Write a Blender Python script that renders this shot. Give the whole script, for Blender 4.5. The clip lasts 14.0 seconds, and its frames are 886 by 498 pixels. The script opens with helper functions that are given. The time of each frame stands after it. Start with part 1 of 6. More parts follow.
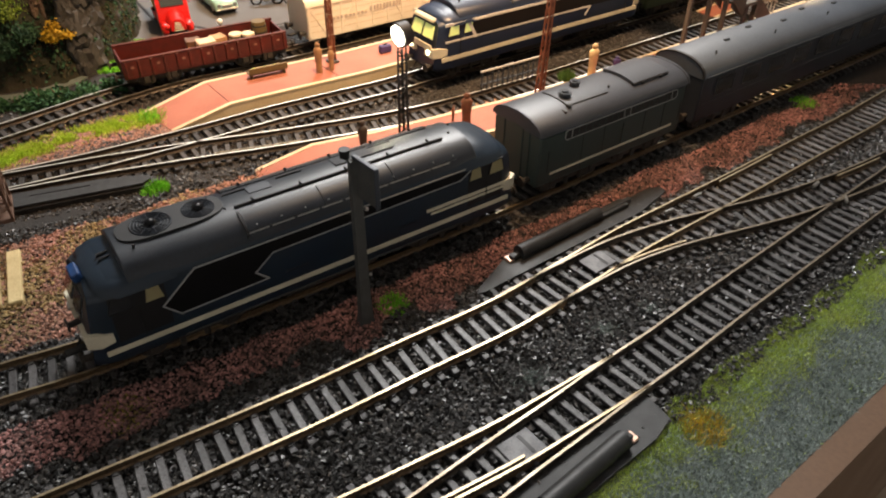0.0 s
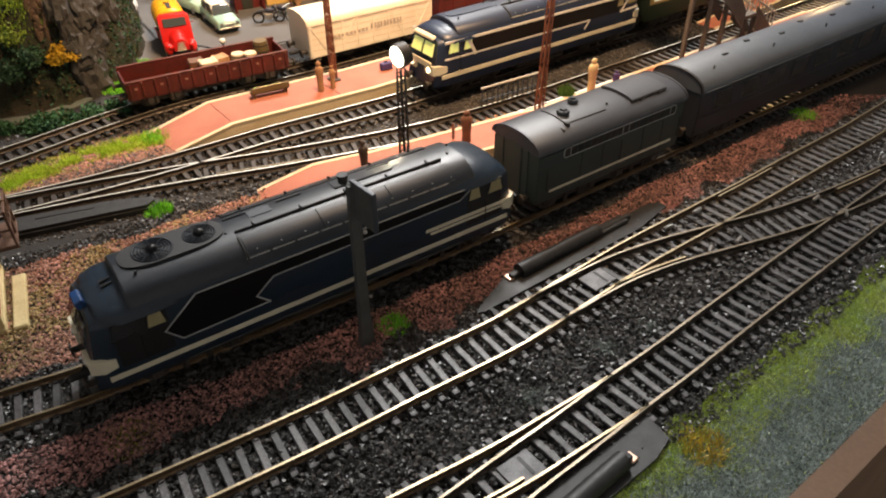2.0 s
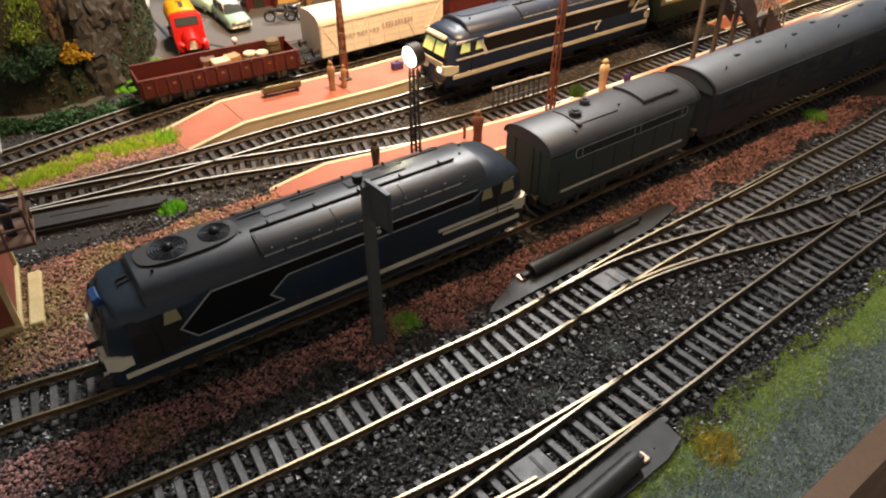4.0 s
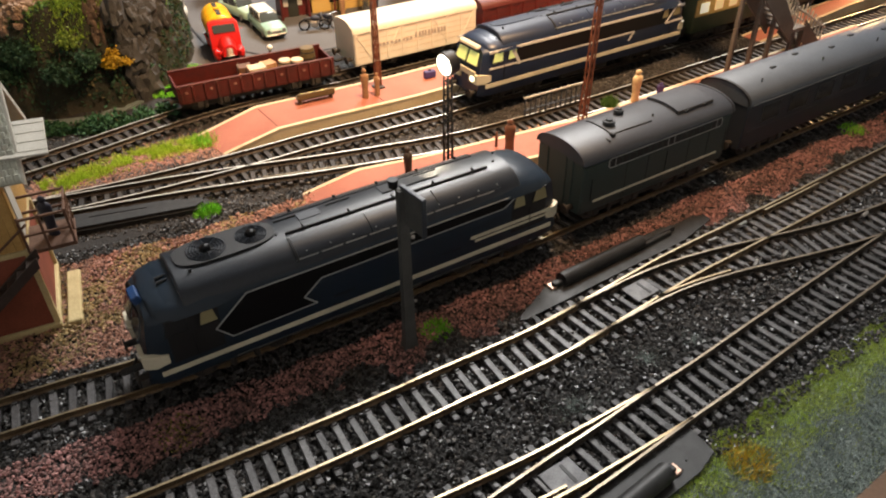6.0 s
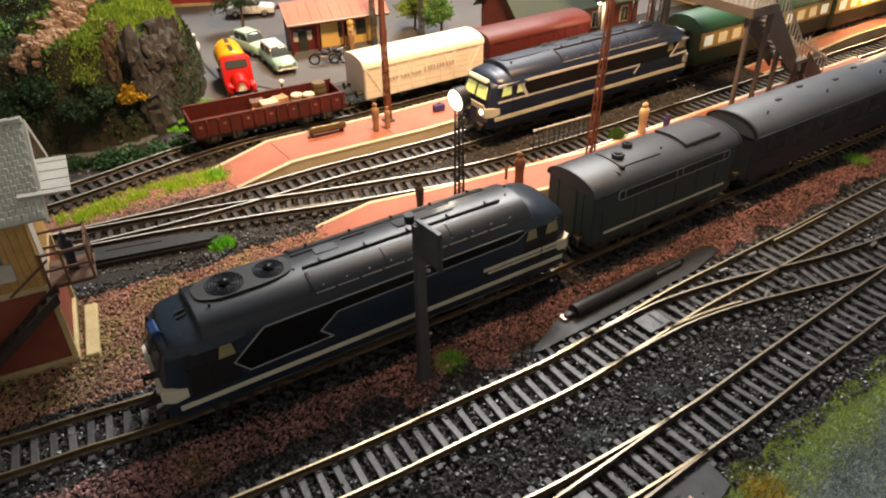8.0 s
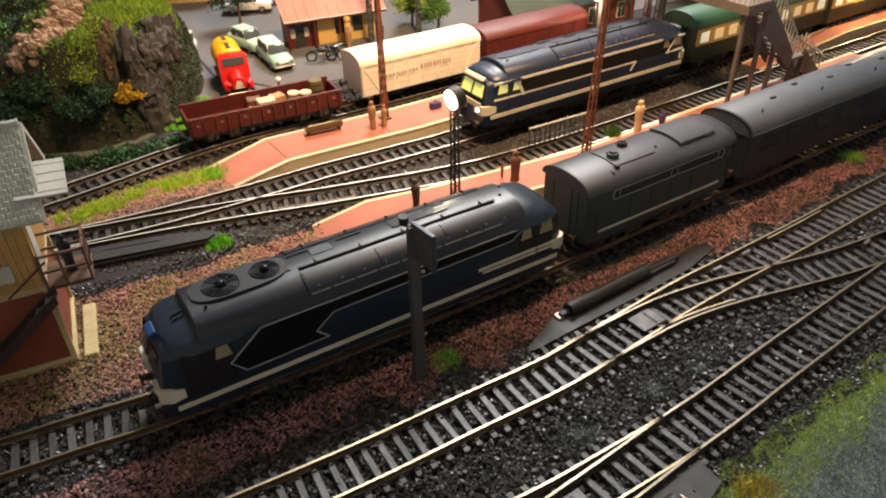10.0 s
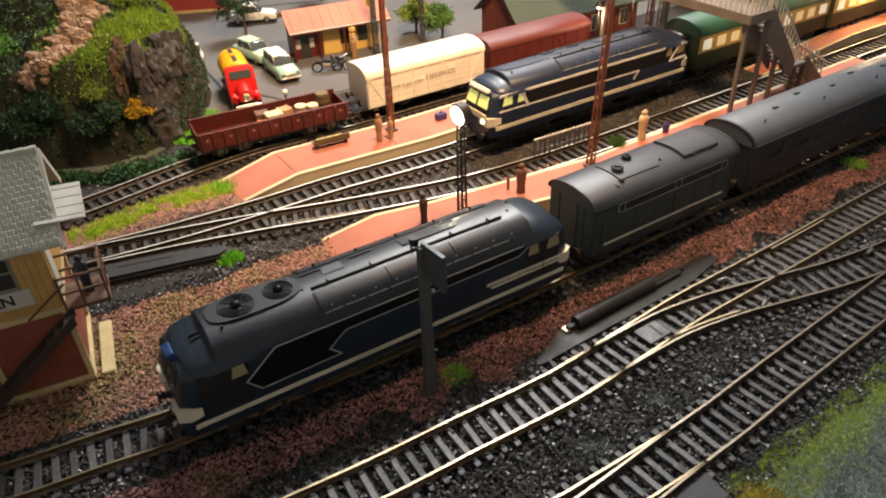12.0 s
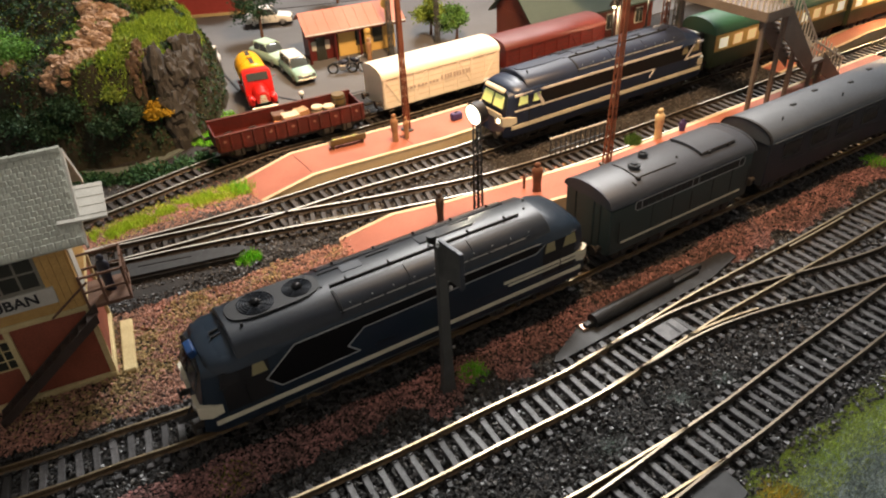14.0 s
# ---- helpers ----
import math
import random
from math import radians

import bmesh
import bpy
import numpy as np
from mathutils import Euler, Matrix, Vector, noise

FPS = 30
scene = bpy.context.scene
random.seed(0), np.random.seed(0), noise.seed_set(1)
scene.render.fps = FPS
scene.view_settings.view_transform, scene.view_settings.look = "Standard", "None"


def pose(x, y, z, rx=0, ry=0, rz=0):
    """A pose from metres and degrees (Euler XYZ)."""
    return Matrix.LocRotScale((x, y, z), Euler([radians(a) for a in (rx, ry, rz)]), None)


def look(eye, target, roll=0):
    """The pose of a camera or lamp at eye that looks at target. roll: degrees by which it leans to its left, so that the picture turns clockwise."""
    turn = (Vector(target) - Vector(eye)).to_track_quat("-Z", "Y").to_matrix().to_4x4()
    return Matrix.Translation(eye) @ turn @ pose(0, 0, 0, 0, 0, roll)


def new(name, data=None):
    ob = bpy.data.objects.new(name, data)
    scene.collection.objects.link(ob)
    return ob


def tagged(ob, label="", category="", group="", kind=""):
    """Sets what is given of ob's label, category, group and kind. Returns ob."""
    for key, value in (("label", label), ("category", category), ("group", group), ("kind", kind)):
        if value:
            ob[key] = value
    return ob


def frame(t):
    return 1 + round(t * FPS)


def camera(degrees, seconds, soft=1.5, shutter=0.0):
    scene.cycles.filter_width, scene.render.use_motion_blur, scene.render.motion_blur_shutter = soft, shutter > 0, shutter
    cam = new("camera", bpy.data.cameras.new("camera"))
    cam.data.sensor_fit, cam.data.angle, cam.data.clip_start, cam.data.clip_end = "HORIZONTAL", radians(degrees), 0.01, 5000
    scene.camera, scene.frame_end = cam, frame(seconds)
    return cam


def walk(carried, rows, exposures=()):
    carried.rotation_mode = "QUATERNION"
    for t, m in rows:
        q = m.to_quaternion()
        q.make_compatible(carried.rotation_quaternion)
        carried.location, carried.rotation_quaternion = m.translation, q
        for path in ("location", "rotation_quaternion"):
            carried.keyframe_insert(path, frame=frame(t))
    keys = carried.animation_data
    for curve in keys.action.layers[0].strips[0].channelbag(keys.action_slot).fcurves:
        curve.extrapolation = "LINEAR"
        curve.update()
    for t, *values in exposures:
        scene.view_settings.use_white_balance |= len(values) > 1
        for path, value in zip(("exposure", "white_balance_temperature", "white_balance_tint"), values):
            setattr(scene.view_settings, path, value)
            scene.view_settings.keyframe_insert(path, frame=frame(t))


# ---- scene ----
cam = camera(63.7, 14.0, soft=2.05)
METRES, EYE, TILT, LEAN, TURN = 0.056, 0.190, -37.5, -0.5, 0.0
ROWS = [
    (0.0, 0.0, 0.0, 0.0, 0.0, 0.0, -0.0),
    (0.5, 0.0423, -0.0151, 0.0419, 0.06, 0.25, 0.39),
    (1.0, 0.0602, -0.0132, 0.0762, 0.21, 0.44, 0.66),
    (1.5, 0.0435, -0.0357, 0.0873, 0.33, 0.57, 0.64),
    (2.0, 0.0561, -0.0352, 0.092, 0.6, 0.58, 0.66),
    (4.5, -0.0139, -0.0831, 0.1051, 1.4, 0.47, 0.04),
    (5.0, -0.0319, -0.1171, 0.1115, 2.05, 0.63, -0.26),
    (5.5, -0.0191, -0.1178, 0.1028, 2.61, 0.9, -0.61),
    (6.0, -0.0467, -0.0822, 0.0725, 2.97, 1.29, -0.84),
    (6.5, -0.1551, -0.1131, 0.0628, 2.97, 2.52, -0.72),
    (7.0, -0.1538, -0.1328, 0.068, 3.05, 3.27, -0.72),
    (7.5, -0.1508, -0.1592, 0.0729, 3.16, 3.6, -0.66),
    (8.0, -0.1153, -0.1527, 0.11, 3.28, 3.47, -0.58),
    (10.5, -0.0761, -0.1986, 0.1718, 3.26, 2.79, -0.3),
    (11.0, -0.0727, -0.2062, 0.1889, 3.26, 2.71, -0.04),
    (11.5, -0.1117, -0.2476, 0.2088, 3.29, 2.74, -0.13),
    (12.0, -0.1074, -0.2964, 0.2892, 3.64, 2.77, 0.19),
    (12.5, -0.1004, -0.2917, 0.2839, 4.09, 2.83, 0.22),
    (13.0, -0.0947, -0.3089, 0.3162, 4.39, 2.88, 0.43),
    (13.5, -0.1094, -0.343, 0.3339, 4.56, 3.01, 0.39),
    (14.0, -0.1281, -0.3177, 0.258, 4.78, 2.94, 0.32),
]
walk(cam, [(t, pose(0, 0, EYE, TILT, LEAN, TURN) @ pose(METRES * x, METRES * y, METRES * z, 90 + pitch, roll, yaw)) for t, x, y, z, yaw, pitch, roll in ROWS])

# ---- world and lamps ----
world = bpy.data.worlds.new("world")
scene.world = world
world.use_nodes = True
world.node_tree.nodes["Background"].inputs[0].default_value = (0.55, 0.62, 0.75, 1)
world.node_tree.nodes["Background"].inputs[1].default_value = 0.03


def area_lamp(name, eye, target, size, watts, colour):
    data = bpy.data.lights.new(name, "AREA")
    data.shape, data.size, data.energy, data.color = "DISK", size, watts, colour
    ob = new(name, data)
    ob.matrix_world = look(eye, target)
    return ob


# the room's lamp over the far side of the layout
area_lamp("ceiling_lamp_light", (0.04, 1.42, 1.38), (0.0, 0.25, 0.0), 0.60, 62, (1.0, 0.975, 0.945))
# unseen spot, added to put warm light on the platforms and vehicle sides
spot = bpy.data.lights.new("unseen_warm_spot", "SPOT")
spot.energy, spot.color, spot.spot_size, spot.spot_blend, spot.shadow_soft_size = 21.0, (1.0, 0.63, 0.34), radians(92), 1.0, 0.04
new("unseen_warm_spot", spot).matrix_world = look((0.03, 0.33, 0.42), (-0.03, 0.54, 0.0))


def bulb_light(name, x, y, z, watts, colour, radius=0.002):
    data = bpy.data.lights.new(name, "POINT")
    data.energy, data.color, data.shadow_soft_size = watts, colour, radius
    ob = new(name, data)
    ob.location = (x, y, z)
    return ob


# the lit bulbs of the platform lamps and the clock
bulb_light("station_lamp_light", 0.322, 0.632, 0.048, 0.30, (1.0, 0.62, 0.30))
bulb_light("platform_lamp_light", 0.082, 0.556, 0.044, 0.04, (1.0, 0.74, 0.46))
bulb_light("platform_lamp_light", 0.112, 0.578, 0.048, 0.04, (1.0, 0.74, 0.46))
bulb_light("clock_light", -0.026, 0.302, 0.064, 0.035, (1.0, 0.85, 0.62))

# ---- materials ----


def mat(name, c1, c2=None, rough=0.6, metal=0.0, big=25.0, small=1.2, bump=0.25, spec=0.4, island=0.0, rnd=0.0, mix=0.5, coat=0.0):
    """Two-colour stained surface; big and small: sizes in millimetres of the stains and of the grain."""
    m = bpy.data.materials.new(name)
    m.use_nodes = True
    nt = m.node_tree
    b = nt.nodes["Principled BSDF"]
    c2 = c2 or tuple(v * 0.7 for v in c1)
    tc = nt.nodes.new("ShaderNodeTexCoord")
    fac = []
    for size, detail in ((big, 4), (small, 3)):
        n = nt.nodes.new("ShaderNodeTexNoise")
        n.inputs["Scale"].default_value = 1000.0 / size
        n.inputs["Detail"].default_value = detail
        nt.links.new(tc.outputs["Object"], n.inputs["Vector"])
        fac.append(n)
    add = nt.nodes.new("ShaderNodeMath")
    add.operation = "ADD"
    nt.links.new(fac[0].outputs[0], add.inputs[0])
    nt.links.new(fac[1].outputs[0], add.inputs[1])
    ramp = nt.nodes.new("ShaderNodeMapRange")
    ramp.inputs[1].default_value, ramp.inputs[2].default_value = 1.0 - mix * 0.5, 1.0 + mix * 0.5
    nt.links.new(add.outputs[0], ramp.inputs[0])
    mixc = nt.nodes.new("ShaderNodeMix")
    mixc.data_type = "RGBA"
    mixc.inputs[6].default_value, mixc.inputs[7].default_value = (*c1, 1), (*c2, 1)
    nt.links.new(ramp.outputs[0], mixc.inputs[0])
    out = mixc.outputs[2]
    if island or rnd:
        if island:
            src = nt.nodes.new("ShaderNodeNewGeometry").outputs["Random Per Island"]
        else:
            src = nt.nodes.new("ShaderNodeObjectInfo").outputs["Random"]
        mr = nt.nodes.new("ShaderNodeMapRange")
        k = island or rnd
        mr.inputs[3].default_value, mr.inputs[4].default_value = 1.0 - k, 1.0 + k
        nt.links.new(src, mr.inputs[0])
        hsv = nt.nodes.new("ShaderNodeHueSaturation")
        nt.links.new(mr.outputs[0], hsv.inputs["Value"])
        nt.links.new(out, hsv.inputs["Color"])
        out = hsv.outputs[0]
    nt.links.new(out, b.inputs["Base Color"])
    rr = nt.nodes.new("ShaderNodeMapRange")
    rr.inputs[3].default_value, rr.inputs[4].default_value = max(0.03, rough - 0.12), min(1.0, rough + 0.12)
    nt.links.new(fac[0].outputs[0], rr.inputs[0])
    nt.links.new(rr.outputs[0], b.inputs["Roughness"])
    b.inputs["Metallic"].default_value = metal
    b.inputs["Specular IOR Level"].default_value = spec
    b.inputs["Coat Weight"].default_value = coat
    if bump:
        bn = nt.nodes.new("ShaderNodeBump")
        bn.inputs["Strength"].default_value = bump
        bn.inputs["Distance"].default_value = small * 0.0004
        nt.links.new(fac[1].outputs[0], bn.inputs["Height"])
        nt.links.new(bn.outputs[0], b.inputs["Normal"])
    return m


def glow(name, colour, strength):
    m = bpy.data.materials.new(name)
    m.use_nodes = True
    b = m.node_tree.nodes["Principled BSDF"]
    b.inputs["Base Color"].default_value = (*colour, 1)
    b.inputs["Emission Color"].default_value = (*colour, 1)
    b.inputs["Emission Strength"].default_value = strength
    return m


def glass(name, colour, rough=0.05, alpha=0.35):
    m = bpy.data.materials.new(name)
    m.use_nodes = True
    b = m.node_tree.nodes["Principled BSDF"]
    b.inputs["Base Color"].default_value = (*colour, 1)
    b.inputs["Roughness"].default_value = rough
    b.inputs["Alpha"].default_value = alpha
    return m


M_SOIL = mat("dark_ballast_bed", (0.010, 0.010, 0.010), (0.024, 0.020, 0.017), 0.85, big=30, small=1.0, bump=0.9)
M_BLACK_STONE = mat("coal_black_stone", (0.014, 0.014, 0.015), (0.036, 0.035, 0.034), 0.42, big=14, small=0.6, bump=0.3, island=0.75, spec=0.6)
M_GREY_STONE = mat("grey_brown_stone", (0.085, 0.076, 0.068), (0.04, 0.037, 0.035), 0.6, big=14, small=0.6, bump=0.3, island=0.7)
M_RED_STONE = mat("red_brown_stone", (0.39, 0.19, 0.145), (0.27, 0.155, 0.105), 0.75, big=30, small=0.7, bump=0.3, island=0.5)
M_MAROON_STONE = mat("maroon_stone", (0.37, 0.18, 0.165), (0.14, 0.08, 0.07), 0.7, big=16, small=0.7, bump=0.3, island=0.65, mix=0.35)
M_TAN_STONE = mat("tan_olive_stone", (0.36, 0.25, 0.11), (0.24, 0.18, 0.08), 0.75, big=30, small=0.7, bump=0.3, island=0.5)
M_RAIL = mat("nickel_rail", (0.36, 0.30, 0.205), (0.22, 0.165, 0.10), 0.40, 1.0, big=30, small=0.6, bump=0.05)
M_DULLRAIL = mat("dull_brown_rail", (0.25, 0.21, 0.16), (0.15, 0.12, 0.09), 0.42, 1.0, big=20, small=0.6, bump=0.05)
M_RUST = mat("rusty_rail_side", (0.17, 0.115, 0.062), (0.08, 0.052, 0.030), 0.45, 0.5, big=9, small=0.7, bump=0.4)
M_SLEEPER = mat("weathered_sleeper", (0.072, 0.070, 0.072), (0.026, 0.024, 0.024), 0.46, big=5, small=0.6, bump=0.6, rnd=0.55, mix=0.35)
M_DARKSLEEPER = mat("dark_oiled_sleeper", (0.042, 0.036, 0.031), (0.018, 0.015, 0.013), 0.6, big=5, small=0.6, bump=0.6, rnd=0.5)
# paler than the front rails: the station lamplight is put into the colour
M_STATIONRAIL = mat("bright_lit_rail", (0.78, 0.74, 0.66), (0.62, 0.57, 0.48), 0.48, 1.0, big=30, small=0.6, bump=0.05)
M_DARKRUST = mat("dark_rail_side", (0.055, 0.042, 0.030), (0.028, 0.022, 0.016), 0.5, 0.4, big=9, small=0.7, bump=0.4)
M_BLACK = mat("black_plastic", (0.007, 0.007, 0.008), (0.012, 0.012, 0.013), 0.55, big=16, small=0.5, bump=0.08)
M_BLACK_GLOSS = mat("gloss_black_paint", (0.004, 0.004, 0.005), (0.006, 0.006, 0.007), 0.34, big=16, small=0.4, bump=0.03, spec=0.2)
M_FRAME = mat("dirty_black_underframe", (0.018, 0.016, 0.014), (0.045, 0.035, 0.028), 0.7, big=6, small=0.6, bump=0.4)
M_BLUE = mat("dark_blue_paint", (0.009, 0.019, 0.036), (0.011, 0.021, 0.032), 0.40, big=30, small=0.35, bump=0.06)
M_ROOF = mat("weathered_dark_roof", (0.019, 0.025, 0.034), (0.012, 0.015, 0.021), 0.37, big=22, small=0.5, bump=0.08)
M_VAN = mat("dark_green_paint", (0.024, 0.041, 0.041), (0.030, 0.044, 0.040), 0.5, big=30, small=0.35, bump=0.06)
M_VANROOF = mat("dull_grey_roof", (0.042, 0.049, 0.064), (0.027, 0.033, 0.044), 0.44, big=25, small=0.5, bump=0.1)
M_COACH = mat("black_blue_coach_paint", (0.018, 0.023, 0.032), (0.024, 0.025, 0.030), 0.5, big=30, small=0.4, bump=0.06)
M_CREAM = mat("cream_paint", (0.62, 0.58, 0.44), (0.50, 0.46, 0.35), 0.5, big=10, small=0.5, bump=0.05)
M_PALELINE = mat("white_lining_paint", (0.66, 0.64, 0.58), (0.54, 0.52, 0.47), 0.5, big=10, small=0.5, bump=0.05)
M_LINE = mat("grey_lining_paint", (0.34, 0.35, 0.34), (0.24, 0.25, 0.25), 0.5, big=10, small=0.5, bump=0.02)
M_BRIGHTBLUE = mat("blue_enamel", (0.012, 0.05, 0.16), (0.012, 0.04, 0.12), 0.4, big=10, small=0.5, bump=0.02)
M_WHITE = mat("off_white_paint", (0.78, 0.72, 0.60), (0.66, 0.60, 0.48), 0.5, big=18, small=0.6, bump=0.05)
M_REDWAGON = mat("oxide_red_paint", (0.10, 0.013, 0.009), (0.05, 0.009, 0.007), 0.5, big=6, small=0.5, bump=0.12)
M_DARKRED = mat("dark_red_paint", (0.11, 0.013, 0.011), (0.07, 0.010, 0.009), 0.5, big=20, small=0.5, bump=0.06)
M_SALMON = mat("platform_red_surface", (0.36, 0.130, 0.085), (0.26, 0.092, 0.062), 0.75, big=30, small=0.6, bump=0.25)
M_PAVINGJOINT = mat("dark_paving_joint", (0.16, 0.06, 0.04), (0.11, 0.04, 0.03), 0.8, big=5, small=0.6, bump=0.1)
M_STONE = mat("platform_edge_stone", (0.60, 0.49, 0.33), (0.46, 0.36, 0.22), 0.75, big=14, small=0.7, bump=0.2)
M_GREYPOST = mat("dark_grey_post_paint", (0.075, 0.076, 0.073), (0.05, 0.051, 0.049), 0.6, big=9, small=0.6, bump=0.15)
M_MAST = mat("rust_brown_mast_paint", (0.22, 0.075, 0.04), (0.13, 0.045, 0.025), 0.55, big=9, small=0.6, bump=0.15)
M_MOTOR = mat("graphite_plastic", (0.022, 0.023, 0.023), (0.012, 0.012, 0.013), 0.55, big=5, small=0.5, bump=0.3)
M_BRICK = mat("red_brick_wall", (0.25, 0.065, 0.034), (0.17, 0.045, 0.025), 0.8, big=12, small=0.8, bump=0.3)
M_TIMBER = mat("ochre_timber", (0.50, 0.31, 0.10), (0.36, 0.21, 0.065), 0.65, big=8, small=0.7, bump=0.2, rnd=0.12)
M_ROOFTILE = mat("pale_grey_tile", (0.47, 0.48, 0.41), (0.36, 0.37, 0.31), 0.7, big=9, small=0.7, bump=0.2, rnd=0.10)
M_FIBRE = mat("pale_grey_sheet", (0.50, 0.48, 0.42), (0.40, 0.38, 0.33), 0.65, big=9, small=0.7, bump=0.15)
M_PLINTH = mat("cream_plinth", (0.56, 0.46, 0.24), (0.42, 0.33, 0.16), 0.7, big=8, small=0.7, bump=0.25)
M_BROWN = mat("brown_wood", (0.14, 0.072, 0.042), (0.09, 0.045, 0.028), 0.6, big=7, small=0.7, bump=0.2)
M_ASPHALT = mat("grey_road", (0.115, 0.113, 0.113), (0.085, 0.083, 0.083), 0.8, big=60, small=0.8, bump=0.2)
M_GRASS = mat("grass_green", (0.44, 0.57, 0.13), (0.54, 0.60, 0.18), 0.85, big=16, small=0.8, bump=0.6, island=0.45)
M_VERGE = mat("grey_green_scatter", (0.14, 0.165, 0.15), (0.095, 0.12, 0.11), 0.9, big=8, small=0.7, bump=0.9)
M_FASCIA = mat("brown_edge_board", (0.13, 0.072, 0.04), (0.10, 0.055, 0.03), 0.5, big=40, small=1.5, bump=0.1)
# earth colour darkened to carry the shade of the hill's near face
M_HILL = mat("hill_earth", (0.016, 0.020, 0.009), (0.028, 0.020, 0.012), 0.9, big=22, small=1.2, bump=0.9)
M_CRACKROCK = mat("brown_cracked_rock", (0.15, 0.095, 0.06), (0.05, 0.036, 0.026), 0.85, big=5, small=0.8, bump=0.8)
M_ROCK = mat("grey_brown_rock", (0.062, 0.058, 0.053), (0.03, 0.029, 0.027), 0.85, big=9, small=1.0, bump=0.8, island=0.3)
M_GLASS = glass("window_glass", (0.06, 0.07, 0.08), 0.06, 0.75)
M_STEEL = mat("bright_steel", (0.55, 0.53, 0.50), (0.4, 0.38, 0.35), 0.3, 1.0, big=9, small=0.5, bump=0.02)

# ---- building helpers, in millimetres ----
MM = 0.001


def thing(name, x, y, z=0.0, rz=0.0, label="", category="", group="", kind=""):
    ob = new(name)
    ob.empty_display_size = 0.005
    ob.matrix_world = pose(x * MM, y * MM, z * MM, 0, 0, rz)
    return tagged(ob, label, category, group, kind)


def mesh_of(name, bm, material, smooth=35.0):
    bmesh.ops.recalc_face_normals(bm, faces=bm.faces)
    lim = radians(smooth)
    for e in bm.edges:
        e.smooth = len(e.link_faces) == 2 and e.calc_face_angle(9.0) < lim
    for f in bm.faces:
        f.smooth = True
    bmesh.ops.scale(bm, vec=(MM, MM, MM), verts=bm.verts)
    me = bpy.data.meshes.new(name)
    bm.to_mesh(me)
    bm.free()
    me.materials.append(material)
    return me


def part(name, bm, material, parent=None, label="", smooth=35.0):
    ob = new(name, mesh_of(name, bm, material, smooth))
    ob.parent = parent
    return tagged(ob, label)


def piece(name, me, parent, m):
    ob = new(name, me)
    ob.parent = parent
    ob.matrix_basis = m
    return ob


def box(c, s, bevel=0.0, rx=0, ry=0, rz=0, bm=None):
    bm = bm or bmesh.new()
    m = Matrix.LocRotScale(c, Euler((radians(rx), radians(ry), radians(rz))), s)
    g = bmesh.ops.create_cube(bm, size=1.0, matrix=m)
    if bevel:
        edges = list({e for v in g["verts"] for e in v.link_edges})
        bmesh.ops.bevel(bm, geom=edges, offset=bevel, segments=1, affect="EDGES")
    return bm


def rod(p0, p1, r0, r1=None, seg=8, bm=None):
    bm = bm or bmesh.new()
    p0, p1 = Vector(p0), Vector(p1)
    d = p1 - p0
    m = Matrix.Translation((p0 + p1) / 2) @ d.to_track_quat("Z", "Y").to_matrix().to_4x4()
    bmesh.ops.create_cone(bm, cap_ends=True, segments=seg, radius1=r0, radius2=r0 if r1 is None else r1, depth=d.length, matrix=m)
    return bm


def ball(c, r, bm=None, sub=2, sq=(1, 1, 1)):
    bm = bm or bmesh.new()
    bmesh.ops.create_icosphere(bm, subdivisions=sub, radius=1.0, matrix=Matrix.LocRotScale(c, None, (r * sq[0], r * sq[1], r * sq[2])))
    return bm


def loft(rings, bm=None, caps=True, closed=True):
    bm = bm or bmesh.new()
    vs = [[bm.verts.new(p) for p in ring] for ring in rings]
    n = len(rings[0])
    for a, b in zip(vs, vs[1:]):
        for i in range(n if closed else n - 1):
            bm.faces.new((a[i], a[(i + 1) % n], b[(i + 1) % n], b[i]))
    if caps:
        bm.faces.new(vs[0])
        bm.faces.new(vs[-1][::-1])
    return bm


def prism(poly, z0, z1, bm=None):
    """A flat polygon (x, y) stood up between two heights."""
    return loft([[(x, y, z0) for x, y in poly], [(x, y, z1) for x, y in poly]], bm)


def plate(poly, y0, y1, bm=None):
    """A polygon in the upright x-z plane, from y0 to y1."""
    return loft([[(x, y0, z) for x, z in poly], [(x, y1, z) for x, z in poly]], bm)


def strip(pts, w, y0, y1, bm=None):
    """A line of width w through points of the x-z plane."""
    bm = bm or bmesh.new()
    for (x0, z0), (x1, z1) in zip(pts, pts[1:]):
        d = Vector((x1 - x0, z1 - z0))
        n = Vector((-d.y, d.x)).normalized() * w / 2
        e = d.normalized() * w * 0.4
        plate([(x0 - n.x - e.x, z0 - n.y - e.y), (x1 - n.x + e.x, z1 - n.y + e.y), (x1 + n.x + e.x, z1 + n.y + e.y), (x0 + n.x - e.x, z0 + n.y - e.y)], y0, y1, bm)
    return bm


